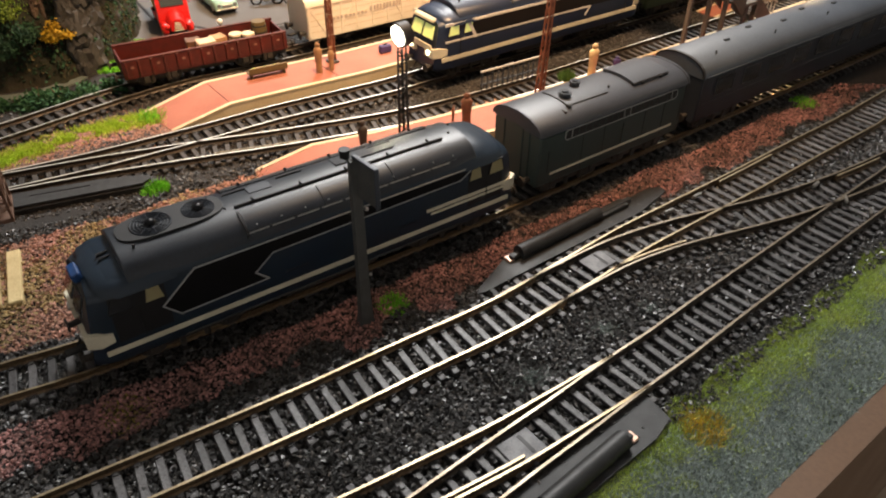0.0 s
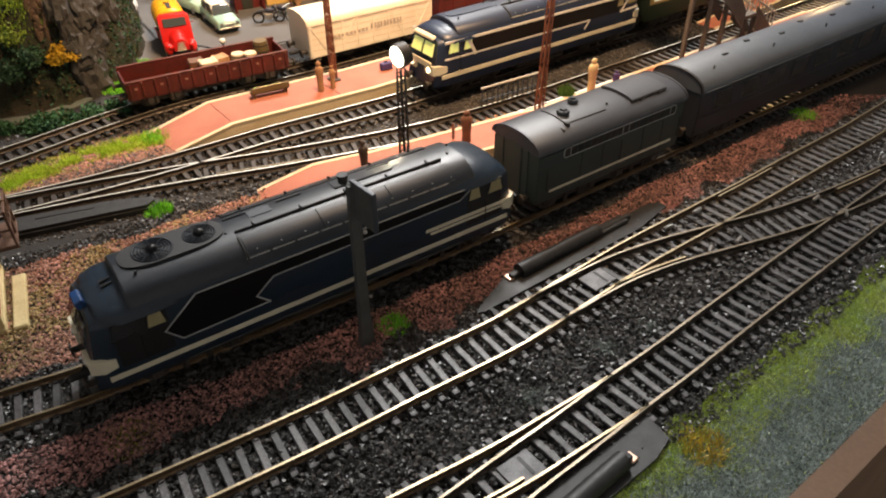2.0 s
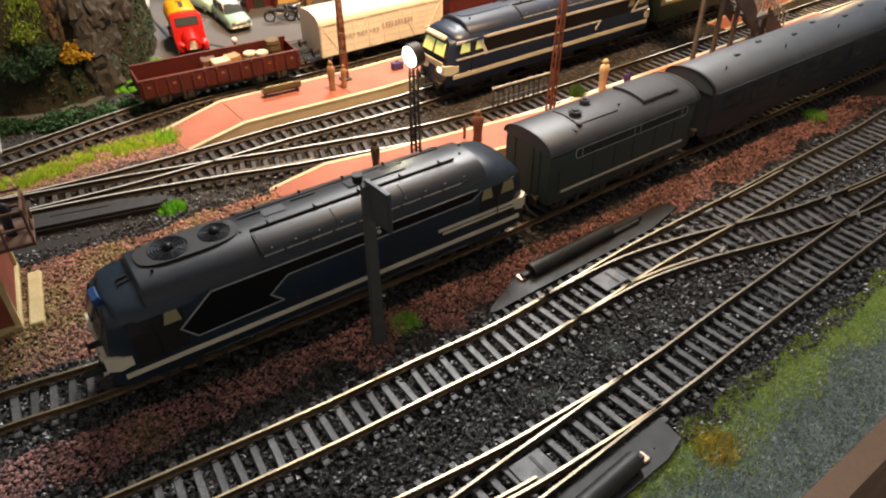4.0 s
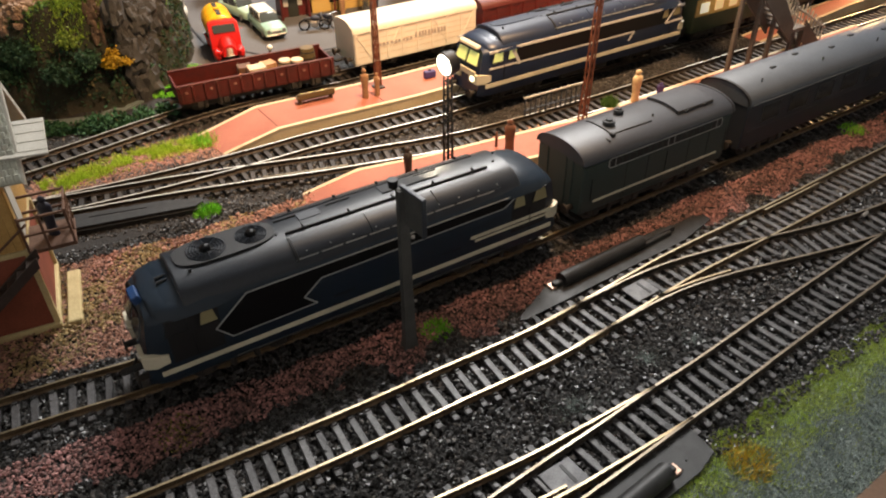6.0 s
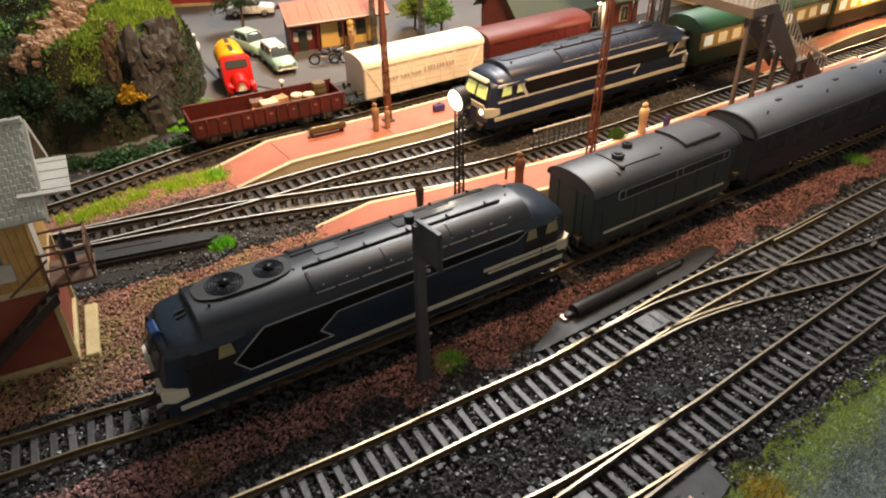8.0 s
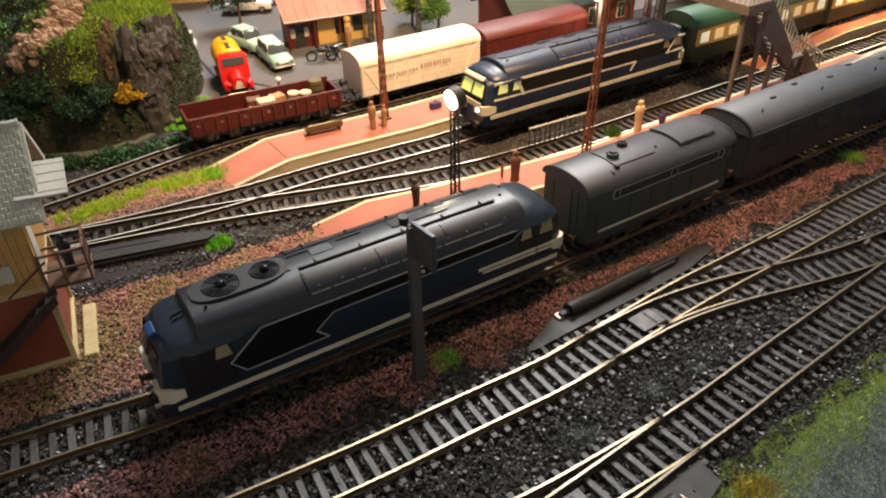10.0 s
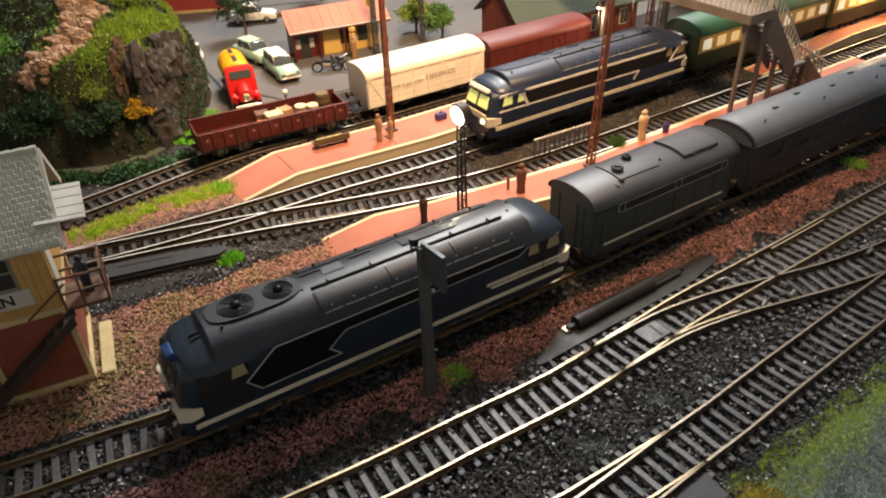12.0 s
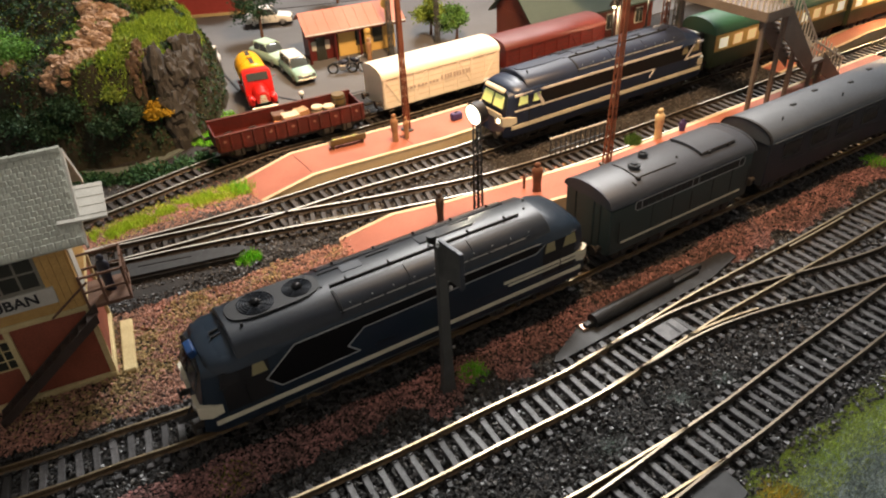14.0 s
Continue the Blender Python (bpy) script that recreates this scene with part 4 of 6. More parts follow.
def drum(x, y, z, r, h, m, label):
    t = thing("barrel", x, y, z, 0, label, "barrel", "wagon load")
    rings = []
    for k in range(9):
        zz = h * k / 8
        rr = r * (0.88 + 0.12 * math.sin(math.pi * k / 8))
        rings.append([(rr * math.cos(a * math.pi / 9), rr * math.sin(a * math.pi / 9), zz) for a in range(18)])
    part("barrel_body", loft(rings), m, t)
    for zz in (0.2, 0.5, 0.8):
        part("hoop", rod((0, 0, h * zz - 0.5), (0, 0, h * zz + 0.5), r * (0.9 + 0.13 * math.sin(math.pi * zz)), seg=18), M_FRAME, t)


for a, b, r, h, m, lab in ((22, 2, 4.5, 8, M_PALEBOX, "pale wooden tub on the red wagon"), (29, -2, 4.5, 8.5, M_PALEBOX, "pale wooden tub on the red wagon"), (38, 3, 5.0, 13, M_OLIVE, "tall olive barrel on the red wagon")):
    px, py = on_wagon(a, b)
    drum(px, py, 14.5, r, h, m, lab)


def lit_coach(label, x, y, rz, half, lower_m, upper_m, roof_m):
    def detail(t, body, roof):
        for sy in (-1, 1):
            y0, y1 = sy * 15.6, sy * 16.1
            part("cream_band", plate([(-half + 1, 21), (half - 1, 21), (half - 1, 33.2), (-half + 1, 33.2)], y0, y1 - sy * 0.2), upper_m, body)
            n = int(half / 8)
            for k in range(n):
                xx = -half + 10 + k * (2 * half - 20) / (n - 1)
                part("window", plate([(xx - 4.5, 23), (xx + 4.5, 23), (xx + 4.5, 30.5), (xx - 4.5, 30.5)], y0, y1), M_LITWIN if (k * 7) % 3 else M_LITWIN2, body, "lit carriage window")
    return coach("passenger_coach", label, "coach", x, y, rz, half, lower_m, roof_m, 44.0, 15.8, detail)


M_LITWIN = glow("lit_window_glass", (1.0, 0.78, 0.42), 0.2)
M_LITWIN2 = glow("bright_window_glass", (1.0, 0.95, 0.70), 0.4)
M_GREENROOF = mat("green_coach_roof", (0.025, 0.10, 0.055), (0.02, 0.075, 0.04), 0.5, big=25, small=0.5, bump=0.05)
M_OLIVESIDE = mat("olive_green_coach", (0.045, 0.06, 0.03), (0.035, 0.05, 0.025), 0.5, big=25, small=0.5, bump=0.05)
M_YELLOW = mat("yellow_cream_paint", (0.62, 0.42, 0.13), (0.52, 0.34, 0.10), 0.5, big=25, small=0.5, bump=0.05)
lit_coach("green coach with cream window band behind the locomotive", 62 + 0.811 * 176, 473 + 0.585 * 176, 35.8, 80.0, M_OLIVESIDE, M_YELLOW, M_GREENROOF)
lit_coach("yellow coach with lit windows on the far track", 345.0, 674.0, 35.8, 90.0, M_OLIVESIDE, M_YELLOW, M_YELLOW)


# ---- trackside things ----
def mirror_post():
    t = thing("signal_post", -28, 201, 0, 35, "dark grey slab post with a square board on top", "signal post")
    part("post", loft([[(x * k, y * k2, z) for x, y in ((-2.0, -1.3), (2.0, -1.3), (2.0, 1.3), (-2.0, 1.3))] for z, k, k2 in ((-1, 1.6, 1.5), (0, 1.6, 1.5), (5, 1.25, 1.2), (20, 1.0, 1.0), (72, 0.9, 0.9))]), M_GREYPOST, t)
    b = part("board", box((1.2, -5.2, 65.5), (12.5, 1.2, 14.5), 0.3, rz=-84), M_GREYPOST, t)
    part("board_rim", box((1.2, -5.2, 73.0), (12.9, 1.8, 0.8), 0.2, rz=-84), M_VANROOF, b)
    part("board_rim", box((1.85, -11.3, 65.5), (0.8, 1.8, 15.0), 0.2, rz=-84), M_VANROOF, b)
    part("cap", rod((-1.6, 3.0, 72), (-1.6, 3.0, 75), 1.6, 1.9, 14), M_BLACK, t)
    part("cap_arm", box((-0.8, 1.5, 71.6), (1.2, 4.0, 1.0), 0.2, rz=25), M_GREYPOST, t)
    part("bolt", ball((2.4, -2.0, 53), 0.9, sub=1), M_STEEL, t)
    part("bolt", ball((2.4, -2.0, 24), 0.7, sub=1), M_STEEL, t)


mirror_post()


def lattice(t, h, w0, w1, step, m, name="lattice"):
    bm = bmesh.new()
    for sx in (-1, 1):
        for sy in (-1, 1):
            rod((sx * w0, sy * w0, 0), (sx * w1, sy * w1, h), 0.55, 0.45, 5, bm)
    z, k = 0.0, 0
    while z + step < h:
        a = w0 + (w1 - w0) * z / h
        b = w0 + (w1 - w0) * (z + step) / h
        sg = 1 if k % 2 else -1
        for q in (-1, 1):
            rod((sg * a, q * a, z), (-sg * b, q * b, z + step), 0.32, seg=4, bm=bm)
            rod((q * a, sg * a, z), (q * b, -sg * b, z + step), 0.32, seg=4, bm=bm)
        z, k = z + step, k + 1
    return part(name, bm, m, t)


def clock_post():
    t = thing("clock_lamp_post", -18, 319, 10, 0, "black lattice post with a lit round clock", "clock post")
    lattice(t, 52, 2.3, 1.9, 3.6, M_BLACK)
    part("core", box((0, 0, 26), (1.2, 1.2, 52), 0.1), M_BLACK, t)
    part("foot", box((0, 0, 0.8), (8, 8, 1.6), 0.3), M_GREYPOST, t)
    f = Vector((-0.77, -0.62, -0.12)).normalized()
    c = Vector((-0.5, 0.5, 58.6))
    head = part("case", rod(c + f * -4.0, c + f * 1.2, 5.4, 6.0, 28), M_BLACK, t)
    part("dial", rod(c + f * 1.3, c + f * 1.9, 5.0, 4.9, 28), M_DIAL, head, "glowing white clock face")


M_DIAL = glow("lit_clock_face", (1.0, 0.93, 0.78), 5.0)
clock_post()


def mast(x, y, z, h, m, label, w=2.2, lean=0.0):
    t = thing("catenary_mast", x, y, z, 35, label, "mast", "masts")
    t.matrix_world = pose(x * MM, y * MM, z * MM, 0, lean, 35)
    lattice(t, h, w, w * 0.55, 6.0, m)
    part("channel", box((0, -w * 0.6, h / 2), (0.9, 0.5, h), 0.1), m, t)
    part("foot", box((0, 0, 0.7), (6.5, 6.5, 1.4), 0.3), M_GREYPOST, t)


mast(56, 375, 10, 125, M_MAST, "rust-brown lattice mast on the narrow platform", 1.6, 2.5)
mast(-68, 429, 9, 120, M_MAST, "slim brown lattice mast on the long platform", 1.5)
mast(-100, 600, 0, 110, M_GREYPOST, "dark post beside the petrol station", 1.6)
mast(-62, 632, 0, 110, M_GREYPOST, "dark post near the town trees", 1.6)
mast(118, 545, 9, 110, M_MAST, "brown lattice mast beyond the blue locomotive", 2.0)
mast(128, 552, 9, 110, M_GREYPOST, "grey lattice mast beyond the blue locomotive", 2.0)


def point_motor(x, y, rz, length, label, flip=1, coil=True, cut=False):
    t = thing("point_motor", x, y, 0, rz, label, "point motor", "point motors")
    h = length / 2
    poly = [(-h, -5.5), (-h + 3, -7.5), (h - 24, -7.5), (h, -3.0), (h, 1.5), (h - 4, 5.5), (-h + 12, 7.5), (-h + 2, 5.5)] if not cut else [(-h, -6.5), (-h + 3, -7.5), (h - 24, -7.5), (h, -3.0), (h, 1.0), (h - 5, 3.6), (-h + 26, 5.2), (-h + 3, -4.0)]
    poly = [(a, b * flip) for a, b in poly]
    base = part("base_plate", prism(poly, 0.0, 2.6), M_MOTOR, t)
    cy = 1.6 * flip
    if coil:
        part("coil_housing", rod((-h * 0.52, cy, 4.6), (h * 0.28, cy, 4.6), 3.3, seg=20), M_MOTOR, t)
        part("housing_rib", box((h * 0.02, cy, 3.4), (length * 0.62, 2.6, 3.0), 0.4), M_MOTOR, t)
        part("end_cap", box((h * 0.42, cy, 3.3), (length * 0.16, 6.0, 2.4), 0.4), M_MOTOR, t)
        part("contact", box((-h * 0.60, cy + 0.5, 3.1), (3.0, 4.0, 1.2), 0.3), M_COPPER, t, "pale copper contact tab")
    else:
        part("cover", prism([(a * 0.94, b * 0.82) for a, b in poly], 2.6, 4.2), M_MOTOR, t)
        part("slot", box((-h * 0.1, -2.0 * flip, 4.3), (length * 0.34, 1.1, 0.4)), M_BLACK, t)
    part("throw_bar", box((-h * 0.9, -8 * flip, 2.0), (2.2, 8, 1.0), 0.2), M_BLACK, t)
    return t


M_COPPER = mat("pale_copper", (0.62, 0.42, 0.32), (0.5, 0.33, 0.25), 0.35, 0.6, big=6, small=0.5, bump=0.05)
point_motor(60, 257.5, 37.5, 122, "dark grey point motor box beside the front track", 1, True, True)
point_motor(40, 128.5, 221.0, 92, "dark grey point motor box at the grassy edge", 1)
point_motor(-176, 285.5, 21.0, 78, "dark grey point motor box beside the station track", -1, False)


# ---- signal box ----
def signal_box():
    a = 28.4
    t = thing("signal_box", -172, 207, 0, a, "brick and ochre timber signal box with grey tiled roof", "signal box")
    W, D = 96.0, 44.0
    base = part("brick_base", box((-W / 2, D / 2, 18.5), (W, D, 37), 0.3), M_BRICK, t, "red brick lower storey")
    part("plinth", box((-W / 2, D / 2, 1.6), (W + 3.0, D + 3.0, 3.2), 0.6), M_PLINTH, t)
    for (x, y) in ((0.2, 0.2), (0.2, D - 0.2), (-30, -0.1)):
        part("corner_post", box((x, y, 18.5), (2.2, 2.2, 37), 0.2), M_PLINTH, t)
    part("string_course", box((-W / 2, D / 2, 38.2), (W + 1.6, D + 1.6, 2.4), 0.3), M_PLINTH, t)
    up = part("timber_wall", box((-W / 2, D / 2, 54.5), (W, D, 32), 0.2), M_TIMBER, t, "ochre plank upper storey")
    me = mesh_of("plank", box((0, 0, 16), (2.7, 0.7, 31), 0.15), M_TIMBER)
    for k in range(35):
        x = -1.5 - k * 2.8
        if not (-10.0 > x > -90):
            piece("plank", me, up, pose(x * MM, -0.25 * MM, 39 * MM))
    for k in range(15):
        piece("plank", me, up, pose(0.25 * MM, (1.6 + k * 2.9) * MM, 39 * MM, 0, 0, 90))
    # upper windows along the front and the name board
    for k in range(4):
        x = -21.5 - k * 22
        f = part("window_frame", box((x, -0.3, 60.5), (22, 1.2, 17), 0.2), M_SLATE, t)
        for i in range(3):
            for j in range(2):
                part("pane", box((x - 6.8 + i * 6.8, -0.7, 57.0 + j * 7.2), (5.9, 0.8, 6.2)), M_DARKGLASS, f)
    nb = part("name_board", box((-47, -1.0, 48.4), (78, 1.0, 7.4), 0.2), M_FIBRE, t, "pale station name board")
    cu = bpy.data.curves.new("name_text", "FONT")
    cu.offset = 0.00016
    cu.body, cu.size, cu.align_x, cu.align_y, cu.extrude = "UBAN", 0.0062, "RIGHT", "CENTER", 0.00008
    tx = new("name_text", cu)
    deps = bpy.context.evaluated_depsgraph_get()
    me = bpy.data.meshes.new_from_object(tx.evaluated_get(deps))
    bpy.data.objects.remove(tx)
    me.materials.clear()
    me.materials.append(M_BLACK)
    lt = new("name_letters", me)
    lt.parent = nb
    lt.matrix_basis = pose(-14 * MM, -1.65 * MM, 48.6 * MM, 90, 0, 0)
    # lower windows
    for k in range(3):
        x = -36 - k * 26
        f = part("window_frame", box((x, -0.2, 26.5), (14, 1.4, 15), 0.2), M_PLINTH, t)
        for i in range(3):
            for j in range(3):
                part("pane", box((x - 4.1 + i * 4.1, -0.7, 22.0 + j * 4.5), (3.4, 0.8, 3.8)), M_DARKGLASS, f)
    # roof: two pitched slabs with real tiles on the front one
    ridge_y, ridge_z, eave_y, eave_z = D / 2, 96.0, -6.5, 69.5
    slope = math.degrees(math.atan2(ridge_z - eave_z, ridge_y - eave_y))
    run = math.hypot(ridge_z - eave_z, ridge_y - eave_y)
    x0, x1 = -W - 8, 9.0
    roof = part("roof", box(((x0 + x1) / 2, (ridge_y + eave_y) / 2, (ridge_z + eave_z) / 2), (x1 - x0, run, 1.4), 0.2, rx=slope), M_ROOFTILE, t, "pale grey tiled roof")
    part("back_slope", box(((x0 + x1) / 2, ridge_y + (ridge_y - eave_y) / 2, (ridge_z + eave_z) / 2), (x1 - x0, run, 1.4), 0.2, rx=-slope), M_ROOFTILE, roof)
    tile = mesh_of("roof_tile", box((0, 0, 0), (2.05, 2.9, 0.9), 0.25, rx=12), M_ROOFTILE)
    n = int(run / 2.2)
    for j in range(n):
        q = (j + 0.5) / n
        y, z = eave_y + (ridge_y - eave_y) * q, eave_z + (ridge_z - eave_z) * q
        for i in range(18):
            x = x1 - 1.4 - i * 2.45 - (1.2 if j % 2 else 0)
            piece("roof_tile", tile, roof, pose(x * MM, y * MM, (z + 0.9) * MM, slope, 0, 0))
    for i in range(14):
        part("ridge_tile", rod((x1 - i * 4.4, ridge_y, ridge_z + 0.4), (x1 - 4.2 - i * 4.4, ridge_y, ridge_z + 0.4), 1.7, 1.4, 8), M_ROOFTILE, roof)
    part("barge_board", box((x1 + 0.4, (ridge_y + eave_y) / 2, (ridge_z + eave_z) / 2 - 0.8), (0.9, run + 1, 2.6), 0.1, rx=slope), M_FIBRE, roof)
    part("barge_board", box((x1 + 0.4, ridge_y + (ridge_y - eave_y) / 2, (ridge_z + eave_z) / 2 - 0.8), (0.9, run + 1, 2.6), 0.1, rx=-slope), M_FIBRE, roof)
    part("gable", loft([[(x, 0, 70), (x, D, 70), (x, D / 2, 94)] for x in (-1.2, 0.0)]), M_TIMBER, up)
    # porch roof and landing on the end wall
    bm = box((0, 0, 0), (17.5, 20, 1.0), 0.2)
    for k in range(4):
        box((0, -7.5 + k * 5.0, 0.55), (17.4, 0.4, 0.3), bm=bm)
    bmesh.ops.rotate(bm, verts=bm.verts, cent=(0, 0, 0), matrix=Euler((radians(16), radians(3), 0)).to_matrix())
    bmesh.ops.translate(bm, verts=bm.verts, vec=(10.5, 8.5, 79.0))
    part("porch_roof", bm, M_FIBRE, t, "small pale porch roof")
    part("door", box((0.6, 9, 55), (0.8, 10, 26), 0.1), M_FIBRE, t)
    land = part("landing", box((9, 8.5, 37.6), (17, 19, 1.6), 0.2), M_BROWN, t)
    for x, y in ((17, -0.5), (17, 17.5), (8, -0.5), (17, 8.5), (1, -0.5)):
        part("rail_post", box((x, y, 45.5), (0.9, 0.9, 15), 0.1), M_BROWN, land)
    for z in (45, 52):
        part("hand_rail", box((9, -0.5, z), (17, 0.8, 1.0), 0.1), M_BROWN, land)
        part("hand_rail", box((17, 8.5, z), (0.8, 19, 1.0), 0.1), M_BROWN, land)
        part("hand_rail", box((9, 17.5, z), (17, 0.8, 1.0), 0.1), M_BROWN, land)
    part("rail_brace", rod((17, -0.5, 39), (17, 8.5, 52), 0.5, seg=5), M_BROWN, land)
    part("rail_brace", rod((17, 8.5, 39), (17, 17.5, 52), 0.5, seg=5), M_BROWN, land)
    st = part("stair_stringer", loft([[(4, y, 37), (-43, y, -1), (-43, y, 3.4), (4, y, 41.4)] for y in (-4.8, -3.9)]), M_DARKWOOD, t, "dark wooden stair")
    part("stringer", loft([[(4, y, 37), (-43, y, -1), (-43, y, 3.4), (4, y, 41.4)] for y in (-11.6, -10.7)]), M_DARKWOOD, st)
    for k in range(11):
        part("tread", box((1.5 - k * 4.2, -7.8, 37.2 - k * 3.4), (4.2, 6.4, 0.7), 0.1), M_DARKWOOD, st)
    part("stair_rail", rod((4, -4.4, 52), (-12, -4.4, 40), 0.5, seg=5), M_BROWN, st)


M_DARKGLASS = glass("dark_window_glass", (0.03, 0.032, 0.026), 0.1, 1.0)
M_SLATE = mat("grey_window_paint", (0.20, 0.19, 0.15), (0.15, 0.14, 0.11), 0.6, big=6, small=0.5, bump=0.05)
M_DARKWOOD = mat("dark_stair_wood", (0.045, 0.03, 0.024), (0.03, 0.02, 0.016), 0.6, big=6, small=0.5, bump=0.1)
signal_box()
for y0, lab in ((2, "cream timber edging strip beside the signal box"),):
    b = thing("edging_strip", -169, 210, 0, 117, lab, "edging")
    part("board", box((15, -2.5, 1.5), (37, 5.5, 3.0), 0.5), M_PLINTH, b)


# ---- figurines: one plain mesh each ----
def figurine(x, y, z, h, m, label, rz=0, wide=1.0):
    bm = bmesh.new()
    prof = ((0.0, 0.11), (0.04, 0.11), (0.25, 0.10), (0.48, 0.115), (0.62, 0.13), (0.76, 0.135), (0.82, 0.10), (0.85, 0.05), (0.88, 0.07), (0.94, 0.085), (1.0, 0.04))
    loft([[(h * r * wide * math.cos(a * math.pi / 6), h * r * 0.75 * math.sin(a * math.pi / 6), h * q) for a in range(12)] for q, r in prof], bm)
    bmesh.ops.scale(bm, vec=(MM, MM, MM), verts=[])
    ob = part("figurine", bm, m, None, smooth=60)
    ob.matrix_world = pose(x * MM, y * MM, z * MM, 0, 0, rz)
    tagged(ob, label, "figurine", "model figures")


M_FIGBROWN = mat("brown_figure_paint", (0.20, 0.07, 0.035), (0.10, 0.05, 0.03), 0.6, big=4, small=0.5)
M_FIGDARK = mat("dark_figure_paint", (0.03, 0.024, 0.02), (0.05, 0.03, 0.02), 0.6, big=4, small=0.5)
M_FIGNAVY = mat("navy_figure_paint", (0.012, 0.016, 0.035), (0.02, 0.02, 0.03), 0.6, big=4, small=0.5)
M_FIGCREAM = mat("cream_figure_paint", (0.66, 0.52, 0.30), (0.5, 0.38, 0.2), 0.6, big=4, small=0.5)
M_FIGTAN = mat("tan_figure_paint", (0.36, 0.21, 0.10), (0.25, 0.12, 0.06), 0.6, big=4, small=0.5)
M_FIGPURPLE = mat("violet_figure_paint", (0.06, 0.04, 0.16), (0.04, 0.03, 0.1), 0.6, big=4, small=0.5)
figurine(-38, 313, 10, 18, M_FIGDARK, "dark plain figurine standing on the narrow platform", 20)
figurine(92, 410, 10, 20, M_FIGCREAM, "cream plain figurine standing on the narrow platform", 30, 1.35)
figurine(-74, 413, 9, 19, M_FIGTAN, "tan plain figurine on the long platform", 0)
figurine(-67, 417, 9, 15, M_FIGTAN, "tan plain figurine beside a mast foot", 40)
figurine(14, 345, 10, 18, M_FIGBROWN, "brown plain figurine on the narrow platform", 10, 1.3)
figurine(7, 349, 10, 9, M_FIGBROWN, "small brown plain figurine on the platform", 70)
figurine(109, 420, 8, 10, M_FIGPURPLE, "violet plain figurine beside the station track", 0, 1.8)
figurine(-172 + 0.88 * 10 - 0.475 * 8, 207 + 0.475 * 10 + 0.88 * 8, 38.4, 17, M_FIGNAVY, "navy plain figurine on the signal box landing", 0, 1.2)
figurine(38, 518, 9, 20, M_FIGCREAM, "cream plain figurine behind the blue locomotive", 0, 1.2)


def bench(x, y, z, rz):
    t = thing("bench", x, y, z, rz, "dark planter bench with pale flowers on the platform", "bench")
    part("seat", box((0, 0, 3.0), (24, 6, 1.0), 0.2), M_OLIVE, t)
    part("backrest", box((0, -3.0, 5.2), (24, 0.9, 3.4), 0.2), M_OLIVE, t)
    for k in (-10, 10):
        part("leg", box((k, 0, 1.3), (1.2, 5, 2.6), 0.2), M_OLIVE, t)
    for k in range(8):
        part("flower", ball((-8 + k * 2.2, 0.6, 4.6), 1.5, sub=1, sq=(1, 1, 0.8)), M_FIGCREAM if k % 3 else M_GRASS, t)


bench(-105, 409, 9, 30)
for ax, ay, bx, by in ((-118.6, 370.0, -139.6, 397.2), (-60.5, 406.5, -83.0, 434.0)):
    v = Vector((bx - ax, by - ay))
    j = part("paving_joint", box(((ax + bx) / 2, (ay + by) / 2, 9.05), (v.length - 5, 0.5, 0.3), rz=math.degrees(math.atan2(v.y, v.x))), M_PAVINGJOINT)
    tagged(j, "dark joint across the red platform paving", "paving joint", kind="structure")
s1 = thing("suitcase", -36, 446, 9, 30, "small violet suitcase on the long platform", "suitcase")
part("case", box((0, 0, 2.4), (8, 4, 4.8), 0.6), M_FIGPURPLE, s1)
part("handle", box((0, 0, 5.2), (2.6, 0.7, 0.9), 0.2), M_BLACK, s1)


def fence():
    t = thing("platform_fence", 42, 402, 8, 33, "grey lattice fence with climbing green plants", "fence")
    part("top_rail", box((0, 0, 12), (44, 0.8, 1.2), 0.2), M_FIBRE, t)
    part("bottom_rail", box((0, 0, 4), (44, 0.7, 0.8), 0.1), M_VANROOF, t)
    for k in range(12):
        part("picket", box((-21 + k * 3.8, 0, 6), (0.7, 0.6, 12), 0.1), M_VANROOF, t)


fence()


def clump(name, label, category, x, y, z, r, h, n, leaf, m, kind="", seed=1, parent=None):
    """A tuft of many small upright blades or leaves in one mesh."""
    rs = np.random.default_rng(seed)
    verts, faces = [], []
    for k in range(n):
        a, q = rs.uniform(0, 2 * math.pi), math.sqrt(rs.uniform()) * r
        bx, by = q * math.cos(a), q * math.sin(a)
        top = h * rs.uniform(0.5, 1.0) * (1 - 0.5 * (q / r) ** 2)
        lx, ly = rs.normal(0, leaf), rs.normal(0, leaf)
        w, b = leaf * 0.35, rs.uniform(0, math.pi)
        i = len(verts)
        verts += [((bx - w * math.cos(b)) * MM, (by - w * math.sin(b)) * MM, 0), ((bx + w * math.cos(b)) * MM, (by + w * math.sin(b)) * MM, 0), ((bx + lx) * MM, (by + ly) * MM, top * MM)]
        faces.append((i, i + 1, i + 2))
    me = bpy.data.meshes.new(name)
    me.from_pydata(verts, [], faces)
    me.materials.append(m)
    ob = new(name, me)
    ob.location = (x * MM, y * MM, z * MM)
    ob.parent = parent
    return tagged(ob, label, category, "", kind)


